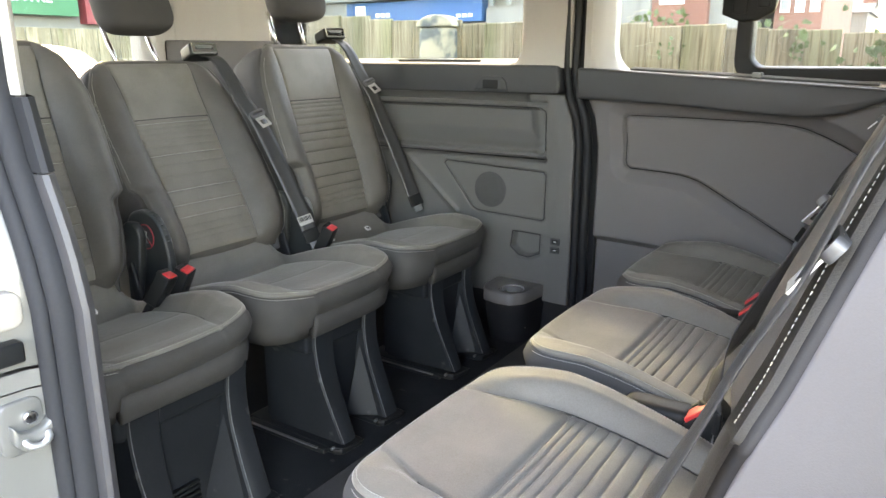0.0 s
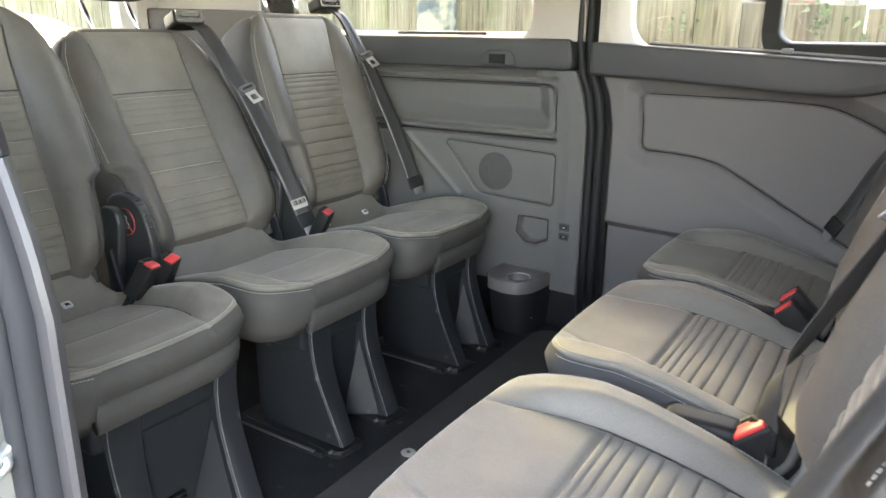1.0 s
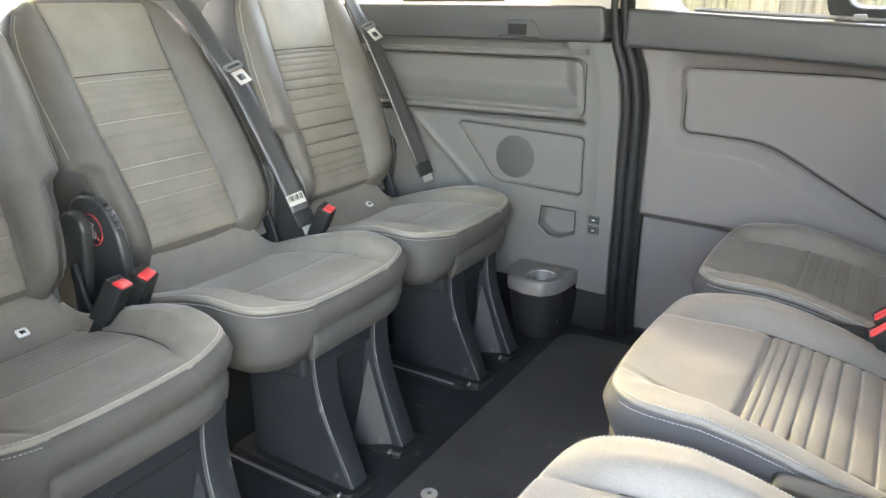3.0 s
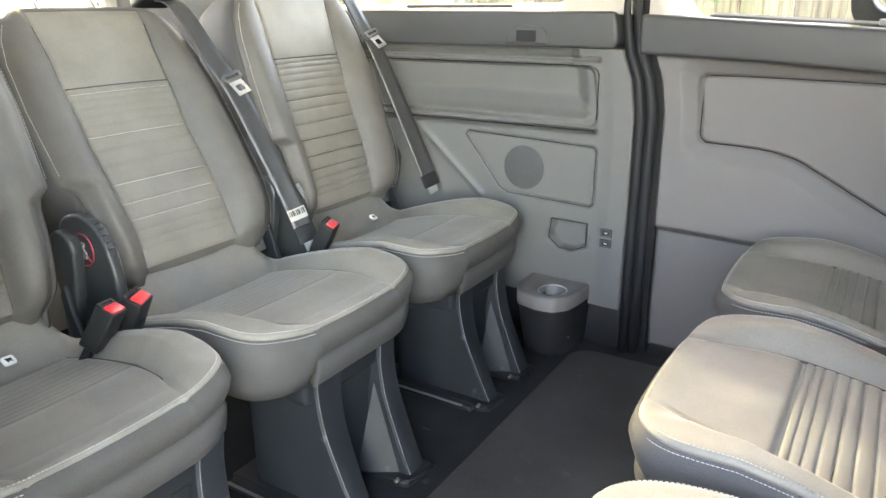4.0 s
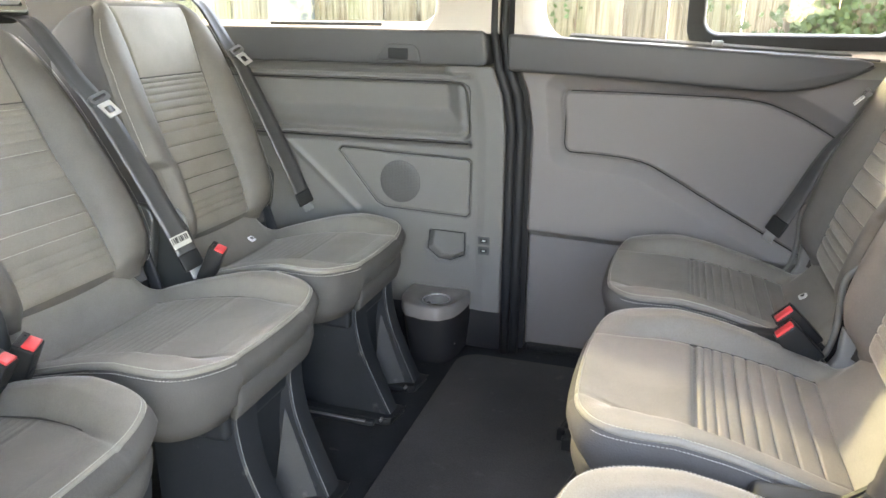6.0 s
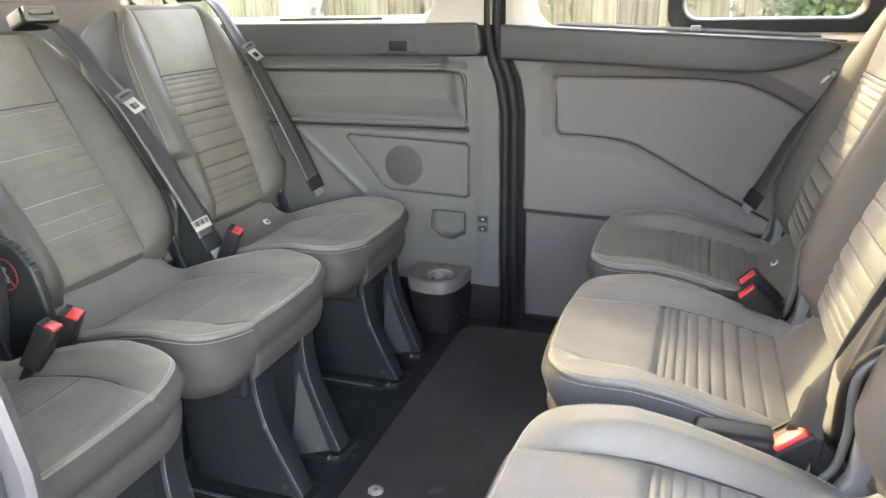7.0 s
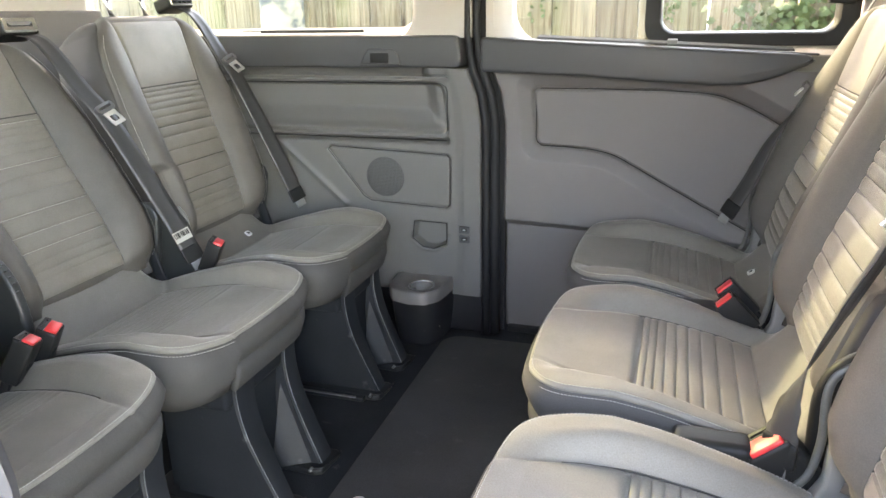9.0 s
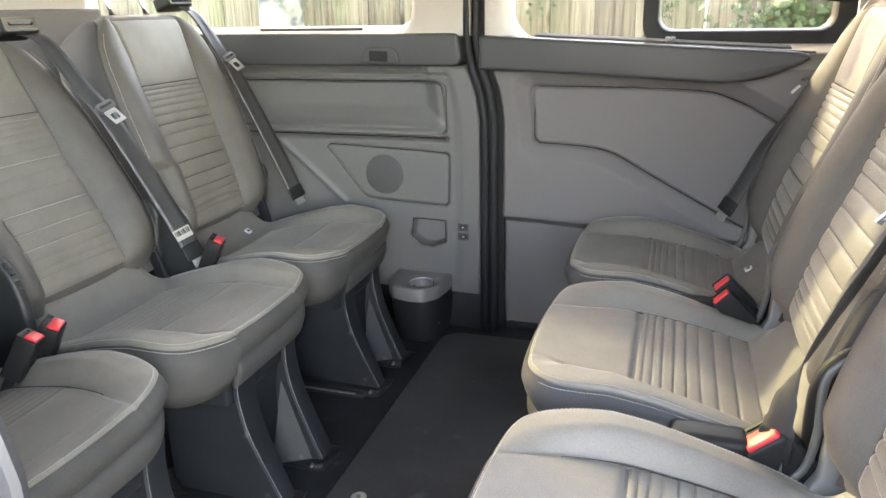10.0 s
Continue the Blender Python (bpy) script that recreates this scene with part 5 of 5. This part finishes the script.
make_belt("dark grey seat belt with bright tongue beside the open doorway", [(0.030, 0.60, 0.96), (-0.008, 0.580, 0.87), (-0.020, 0.575, 0.829), (-0.030, 0.573, 0.805), (-0.049, 0.570, 0.748), (-0.062, 0.570, 0.714), (-0.092, 0.570, 0.653), (-0.124, 0.570, 0.574), (-0.160, 0.571, 0.490), (-0.215, 0.575, 0.36)],
          [(-0.2, 1, 0.0), (-0.1, 1, 0), (-0.1, 1, 0), (-0.1, 1, 0), (-0.1, 1, 0), (-0.1, 1, 0), (-0.15, 1, 0), (-0.2, 1, 0), (-0.3, 1, 0), (-0.3, 1, 0)], 0.455, size=0.85, lift=-0.012, guide=((0.08, 0.63, 0.95), (0, 20, 172)), way=(-1, 0, 0))
BL = "black buckle with red button"
make_buckle(pose(-1.335, 0.935, 0.418, -8, 28, 20), BL + " between two rear seats")
make_buckle(pose(-1.345, 0.990, 0.415, 6, 26, 25), BL + " against the middle rear seat")
make_buckle(pose(-1.345, 1.475, 0.417, 4, 26, 20), BL + " beside the outer rear seat")


def facing(p, up, face):
    """A pose at p whose z runs along up and whose x looks along face."""
    z = Vector(up).normalized()
    x = Vector(face)
    x = (x - z * x.dot(z)).normalized()
    m = Matrix((x, z.cross(x), z)).transposed().to_4x4()
    m.translation = p
    return m


make_buckle(facing((-0.245, 1.490, 0.383), (-0.70, -0.05, 0.70), (-0.2, -1, 0.3)), BL + " between seats facing the rear")
make_buckle(facing((-0.243, 1.530, 0.396), (-0.70, -0.05, 0.70), (-0.2, -1, 0.3)), BL + " touching another buckle")
make_buckle(facing((-0.215, 1.020, 0.374), (-0.66, -0.12, 0.72), (-0.35, -1, 0.35)) @ Matrix.Diagonal((1.42, 1.42, 1.42, 1)), BL + " catching the sun", 0.085)

# ---- small fittings on the floor and sides ----
bt = thing("floor_fixing", pose(-0.892, 1.197, 0.003), "flat round steel cap set in the floor mat", "floor fixing")
part("cap", prism([(0.016 * math.cos(a), 0.016 * math.sin(a)) for a in np.linspace(0, 2 * math.pi, 24, endpoint=False)], 2, 0.0, 0.003, 0.001), STEEL, bt)
part("recess", prism([(0.005 * math.cos(a), 0.005 * math.sin(a)) for a in np.linspace(0, 2 * math.pi, 6, endpoint=False)], 2, 0.003, 0.0042), GREYSIGN, bt, smooth=False)
for y in (1.10, 1.575, 0.62):
    rl = thing("floor_rail", pose(-1.17, y, -0.004), "black seat rail set in the carpet", "floor rail", "floor rails")
    part("rail", box((-0.13, -0.014, 0.0), (0.13, 0.014, 0.012), 0.003), BLACK, rl)
    part("rail_lip", box((-0.13, -0.017, 0.0105), (0.11, -0.010, 0.0135), 0.001), DARKSTEEL, rl)
lt = thing("seat_floor_latch", pose(-0.60, 1.61, 0.0), "black steel seat latch standing on the floor", "floor latch")
part("body", box((-0.02, -0.022, 0.003), (0.03, 0.022, 0.035), 0.005), BLACK, lt)
part("hook", box((-0.032, -0.008, 0.018), (-0.014, 0.008, 0.045), 0.003), BLACK, lt)

cup = thing("cup_holder", I4, "grey plastic cup holder on a black bin by the seat", "cup holder")
body = [(-1.115, 2.04), (-1.11, 1.93), (-1.085, 1.885), (-1.03, 1.868), (-0.985, 1.872), (-0.955, 1.905), (-0.945, 1.96), (-0.94, 2.04)]
bm = bmesh.new()
rings = []
cx, cy = -1.025, 2.03
for z, k in ((0.0, 0.80), (0.05, 0.88), (0.10, 0.93), (0.135, 0.95)):
    rings.append([(cx + (x - cx) * k, cy + (y - cy) * k, z) for x, y in body])
vs = add_grid(bm, np.array(rings), wrap_v=True)
bm.faces.new(vs[0])
bm.faces.new(vs[-1])
part("bin", bm, TRIMLOW, cup, angle=50)
n = 28
inner = [(-1.015 + 0.036 * math.cos(a), 1.945 + 0.040 * math.sin(a)) for a in np.linspace(0, 2 * math.pi, n, endpoint=False)]


def ray_out(p, poly):
    """Where the way from the cup's middle through p leaves the outline."""
    c = Vector((-1.015, 1.945))
    d = (Vector(p) - c).normalized()
    best = None
    for a, b in zip(poly, poly[1:] + poly[:1]):
        a, b = Vector(a), Vector(b)
        e = b - a
        den = d.x * e.y - d.y * e.x
        if abs(den) > 1e-9:
            t = ((a.x - c.x) * e.y - (a.y - c.y) * e.x) / den
            u = ((a.x - c.x) * d.y - (a.y - c.y) * d.x) / den
            if t > 0 and -1e-6 <= u <= 1 + 1e-6 and (best is None or t < best):
                best = t
    return tuple(c + d * best)


outer_loop = [ray_out(p, body) for p in inner]
bm = bmesh.new()
rings = [[(x, y, 0.136) for x, y in outer_loop], [(x, y, 0.168) for x, y in outer_loop],
         [(x + (ix - x) * 0.10, y + (iy - y) * 0.10, 0.173) for (x, y), (ix, iy) in zip(outer_loop, inner)],
         [(ix * 1.0 + (x - ix) * 0.25, iy + (y - iy) * 0.25, 0.171) for (x, y), (ix, iy) in zip(outer_loop, inner)],
         [(ix, iy, 0.165) for ix, iy in inner], [(-1.015 + (ix + 1.015) * 0.86, 1.945 + (iy - 1.945) * 0.86, 0.139) for ix, iy in inner]]
vs = add_grid(bm, np.array(rings), wrap_v=True)
bm.faces.new(vs[-1])
part("tray", bm, CUP, cup, angle=60)
part("grip", prism([(-1.040, 1.925), (-1.030, 1.915), (-1.026, 1.932), (-1.034, 1.942)], 2, 0.14, 0.160, 0.002), CUP, cup)
part("cup_rim", tube([(x, y, 0.1655) for x, y in inner] + [(inner[0][0], inner[0][1], 0.1655)], 0.0018, 6, cap=False), STEEL, cup)
for x, y in ((-0.995, 1.895), (-0.962, 1.935)):
    part("screw", tube([(x, y, 0.05), (x + 0.003, y - 0.003, 0.05)], 0.0022, 8), DARKSTEEL, cup)

# child seat warning sticker on the hinge cover of the middle rear seat
stk = thing("warning_sticker", pose(-1.487, 0.9935, 0.470), "red ringed round warning sticker on black plastic", "sticker")
ring = [(0.029 * math.cos(a), 0, 0.029 * math.sin(a)) for a in np.linspace(0, 2 * math.pi, 33)]
part("ring", tube(ring, 0.0015, 6, cap=False, up=(0, 1, 0)), STICKRED, stk)
part("slash", tube([(-0.020, 0, 0.020), (0.020, 0, -0.020)], 0.0013, 6), STICKRED, stk)
part("drawing", prism([(-0.010, -0.014), (0.006, -0.016), (0.010, -0.006), (0.002, 0.002), (0.006, 0.012), (-0.004, 0.014), (-0.009, 0.004)], 1, -0.0008, 0.0012), GREYSIGN, stk, smooth=False)

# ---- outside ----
# unseen wall added to dim doorway light; stops short to light the rear seats
tagged(part("unseen_light_wall", box((-9, -3.5, -0.55), (0.4, -3.2, 1.85)), mat("light_wall_grey", (0.36, 0.36, 0.35), 0.9, vary=0.15, big=1.2, grain=30), smooth=False), "unseen plain grey wall added to limit light through the doorway", "wall", kind="structure")
ground = tagged(part("ground", box((-400, -400, -0.75), (400, 400, -0.55)), GROUND, smooth=False), "grey asphalt ground beside the van", "ground", kind="structure")
fence = thing("fence", pose(0, 2.95, -0.55), "weathered close-boarded wooden fence, bleached and algae stained", "fence", kind="")
rng = random.Random(4)
x = -3.7
meshes = []
for k in range(6):
    w = 0.105 + 0.014 * k
    bm = box((-w / 2, -0.011, 0.0), (w / 2, 0.011, 1.0), 0.003, 1)
    for v in bm.verts:
        v.co.y += 0.006 * (v.co.x / w) * (1 if k % 2 else -1)
    me_ob = part("board", bm, WOOD, fence, smooth=False)
    meshes.append((w, me_ob.data))
    bpy.data.objects.remove(me_ob)
while x < 4.2:
    w, me = meshes[rng.randrange(6)]
    ob = new("board", me)
    ob.parent = fence
    top = 1.548 - 0.044 * (x + 1.0) + rng.uniform(-0.012, 0.012)
    ob.matrix_local = Matrix.Translation((x + w / 2, rng.uniform(-0.008, 0.008), 0)) @ Matrix.Diagonal((1, 1, top, 1))
    x += w + rng.uniform(-0.004, 0.006)
for z in (0.35, 1.15):
    part("rail", box((-3.7, 0.02, z), (4.2, 0.07, z + 0.08), 0.004), WOOD, fence, smooth=False)
bm = box((-0.09, -0.05, 0.0), (0.09, 0.04, 1.56), 0.02, 2)
add_prism(bm, [(0.10 * math.cos(a), 1.56 + 0.055 * math.sin(a)) for a in np.linspace(0, math.pi, 12)], 1, -0.055, 0.045, 0.008)
pst = thing("fence_post", pose(-1.94, 2.93, -0.55), "grey concrete fence post with flaking pale patches", "fence post")
part("post", bm, mat("post_paint", (0.11, 0.13, 0.125), 0.9, vary=0.3, big=9, grain=50, bump=0.4, dist=0.003, dirt=((0.36, 0.34, 0.25), 11, 0.46)), pst)


def ivy(name, m, label, n, sx, sz, seed, size=0.045):
    """A sprawl of single lobed leaves over the fence, on thin stems."""
    r = random.Random(seed)
    iv = thing(name, m, label, "ivy")
    bm = bmesh.new()
    st = bmesh.new()
    for _ in range(n):
        u, v = r.gauss(0, 0.5), r.gauss(0, 0.45)
        c = Vector((u * sx, -r.uniform(0.01, 0.06), v * sz))
        s = size * r.uniform(0.5, 1.15)
        q = Euler((r.uniform(-0.7, 0.7), r.uniform(-0.6, 0.6), r.uniform(-0.8, 0.8))).to_matrix()
        shape = [(0, -0.45), (0.18, -0.30), (0.48, -0.34), (0.30, -0.02), (0.42, 0.22), (0.16, 0.18), (0, 0.55), (-0.16, 0.18), (-0.42, 0.22), (-0.30, -0.02), (-0.48, -0.34), (-0.18, -0.30)]
        vs = [bm.verts.new(c + q @ Vector((a * s, 0.12 * s * (a * a - b * b), b * s))) for a, b in shape]
        mid = bm.verts.new(c + q @ Vector((0, -0.03 * s, 0)))
        for a, b in zip(vs, vs[1:] + vs[:1]):
            bm.faces.new((mid, a, b))
    for _ in range(5 if n > 100 else 1):
        p = Vector((r.uniform(-sx, sx) * 0.6, -0.012, -sz * 0.6))
        ln = [p.copy()]
        for _ in range(7):
            p += Vector((r.uniform(-0.05, 0.05), 0, sz * 0.2))
            ln.append(p.copy())
        add_tube(st, ln, 0.0014, 5)
    lv = part("leaves", bm, LEAF, iv, "many small green ivy leaves", smooth=False)
    tagged(lv, kind="stuff")
    part("stems", st, WOOD, iv)


ivy("ivy", pose(-0.02, 2.93, 0.87), "green ivy climbing over the fence", 300, 0.20, 0.13, 3, 0.034)
ivy("ivy", pose(-0.40, 2.93, 0.93), "sparse ivy sprig on the fence top", 30, 0.04, 0.09, 5, 0.022)
ivy("ivy", pose(-0.87, 2.93, 0.90), "small pale ivy sprig on the fence", 9, 0.06, 0.04, 8, 0.024)
ivy("ivy", pose(0.30, 2.93, 0.80), "dense green ivy on the fence", 420, 0.30, 0.22, 9, 0.036)
for k, x in enumerate((-1.0, -0.88, -0.55)):
    ivy("weed", pose(x, 3.02, 1.02 - 0.04 * (x + 1)), "yellow-green weed sprigs behind the fence top", 16, 0.06, 0.05, 20 + k, 0.03)


def plate(lo, hi, material, parent, name, label=""):
    return part(name, box(lo, hi), material, parent, label, smooth=False)


def sign_bars(parent, x0, x1, y, z0, z1, n, axis=0):
    """Writing too small to read, as plain bars."""
    w = (x1 - x0) / n
    for k in range(n):
        a, b = x0 + k * w, x0 + (k + 0.7) * w
        if axis == 0:
            plate((a, y - 0.02, z0), (b, y, z1), WHITE, parent, "bar")
        else:
            plate((y, a, z0), (y + 0.02, b, z1), WHITE, parent, "bar")


# a parade of shops behind the fence, about fifteen metres away
shop = thing("shop_building", pose(0, 16, -0.55), "low shop building with grey and blue fascia sign", "building")
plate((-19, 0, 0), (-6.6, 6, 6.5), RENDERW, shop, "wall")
plate((-19, -0.30, 2.26), (-9.2, 0, 2.80), BLUE, shop, "fascia", "blue shop fascia with pale marks")
plate((-19, -0.33, 2.26), (-13.4, -0.02, 2.82), GREYSIGN, shop, "fascia", "grey shop fascia")
plate((-19, -0.5, 2.84), (-8.4, 0, 2.98), GREYSIGN, shop, "ledge")
for k in range(7):
    plate((-13.2 + 0.9 * k, -0.06, 3.02), (-12.5 + 0.9 * k, 0, 4.4), WHITE if k % 2 else GREYSIGN, shop, "window")
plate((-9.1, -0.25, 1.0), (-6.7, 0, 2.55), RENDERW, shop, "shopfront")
for k in range(5):
    plate((-9.0 + 0.45 * k, -0.28, 2.6), (-8.9 + 0.45 * k, -0.2, 4.0), GREYSIGN, shop, "mullion")
em = plate((-13.05, -0.36, 2.32), (-12.75, -0.31, 2.72), WHITE, shop, "emblem")
sign_bars(shop, -12.4, -11.9, -0.31, 2.42, 2.52, 3)
sign_bars(shop, -9.9, -9.4, -0.31, 2.36, 2.44, 3)

house = thing("brick_house", pose(0, 15.5, -0.55), "red brick house with white windows and pale corner", "house")
plate((-5.1, 0, 0), (-3.9, 5, 6.5), BRICK, house, "wall")
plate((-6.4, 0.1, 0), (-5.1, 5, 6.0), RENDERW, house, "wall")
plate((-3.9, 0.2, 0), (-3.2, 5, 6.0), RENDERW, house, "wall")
wd = plate((-4.85, -0.06, 2.45), (-4.35, 0.02, 3.6), WHITE, house, "window")
plate((-4.8, -0.08, 2.5), (-4.4, -0.05, 3.5), GREYSIGN, wd, "pane")
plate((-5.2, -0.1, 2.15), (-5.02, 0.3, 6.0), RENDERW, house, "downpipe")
hb = thing("brick_terrace", pose(0, 17, -0.55), "dark red brick terrace with white windows", "house")
plate((-2.9, 0, 0), (-2.0, 6, 5.0), BRICK, hb, "wall")
part("roof", prism([(-0.3, 5.0), (3.0, 6.6), (6.3, 5.0)], 0, -3.0, -1.9), SLATE, hb, smooth=False)
for k in range(3):
    w = plate((-2.8 + 0.28 * k, -0.05, 2.3), (-2.62 + 0.28 * k, 0.02, 3.6), WHITE, hb, "window")
    plate((-2.78 + 0.28 * k, -0.07, 2.35), (-2.64 + 0.28 * k, -0.04, 3.5), GREYSIGN, w, "pane")
far = thing("far_house", pose(0, 24, -0.55), "small far house with chimney", "house")
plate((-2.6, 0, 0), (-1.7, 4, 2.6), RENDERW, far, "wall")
part("roof", prism([(-0.2, 2.6), (2.0, 3.1), (4.2, 2.6)], 0, -2.7, -1.6), SLATE, far, smooth=False)
plate((-1.95, 1.2, 2.7), (-1.6, 1.8, 3.4), BRICK, far, "chimney")

# seen through the rear window
rs = thing("corner_shops", pose(-14, 0, -0.55), "pale shop row with green and red fascia signs", "building")
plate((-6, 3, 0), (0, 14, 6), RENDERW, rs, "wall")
gs = plate((0, 6.9, 2.18), (0.25, 8.30, 2.80), GREEN, rs, "fascia", "green shop fascia with white bars")


def sign_text(words, parent, y, z, size):
    """Raised white letters on a fascia that faces the van."""
    cu = bpy.data.curves.new("lettering", "FONT")
    cu.body, cu.size, cu.extrude, cu.align_x = words, size, 0.01, "RIGHT"
    ob = new("lettering", cu)
    cu.materials.append(WHITE)
    ob.parent = parent
    ob.matrix_local = pose(0.27, y, z, 90, 0, 90)
    return ob


sign_text("CENTRE", rs, 7.80, 2.40, 0.27)
plate((0, 8.45, 2.05), (0.25, 10.2, 2.75), REDSIGN, rs, "fascia", "red shop fascia with pale bars")
sign_bars(rs, 8.9, 9.5, 0.25, 2.32, 2.45, 5, axis=1)
for y in (7.2, 7.9, 8.7, 9.4):
    plate((0, y, 0.6), (0.05, y + 0.5, 1.95), GREYSIGN, rs, "shop_window")
rf = thing("garden_fence", pose(-9.5, 0, -0.55), "pale wooden fence behind the van", "fence")
for k in range(46):
    part("board", box((-0.01, 1.0 + 0.16 * k, 0), (0.012 * (k % 2), 1.155 + 0.16 * k, 1.79), 0.003, 1), WOOD, rf, smooth=False)

car = thing("parked_car", pose(-3.85, 2.0, -0.55), "white car parked behind the van", "car")
prof = [(-2.0, 0.25), (1.15, 0.25), (1.22, 0.45), (1.18, 0.75), (0.95, 0.90), (-0.10, 1.02), (-0.75, 1.50), (-1.7, 1.50), (-2.0, 0.9)]
bm = bmesh.new()
rings = []
for y, k in ((-0.86, 0.90), (-0.80, 0.97), (-0.6, 1.0), (0, 1.015), (0.6, 1.0), (0.80, 0.97), (0.86, 0.90)):
    rings.append([(px * (0.97 + 0.03 * k), y, 0.25 + (pz - 0.25) * k) for px, pz in prof])
vs = add_grid(bm, np.array(rings), wrap_v=True)
bm.faces.new(vs[0])
bm.faces.new(vs[-1])
bmesh.ops.bevel(bm, geom=bm.edges[:], offset=0.03, segments=2, affect="EDGES")
part("body", bm, CARWHITE, car, angle=35)
for xx in (-1.35, 0.62):
    for yy in (-0.80, 0.80):
        wh = part("wheel", tube([(xx, yy - 0.09, 0.31), (xx, yy + 0.09, 0.31)], 0.31, 24), RUBBER, car, angle=40)
        part("rim", tube([(xx, yy - 0.095, 0.31), (xx, yy + 0.095, 0.31)], 0.20, 20), STEEL, wh, angle=40)
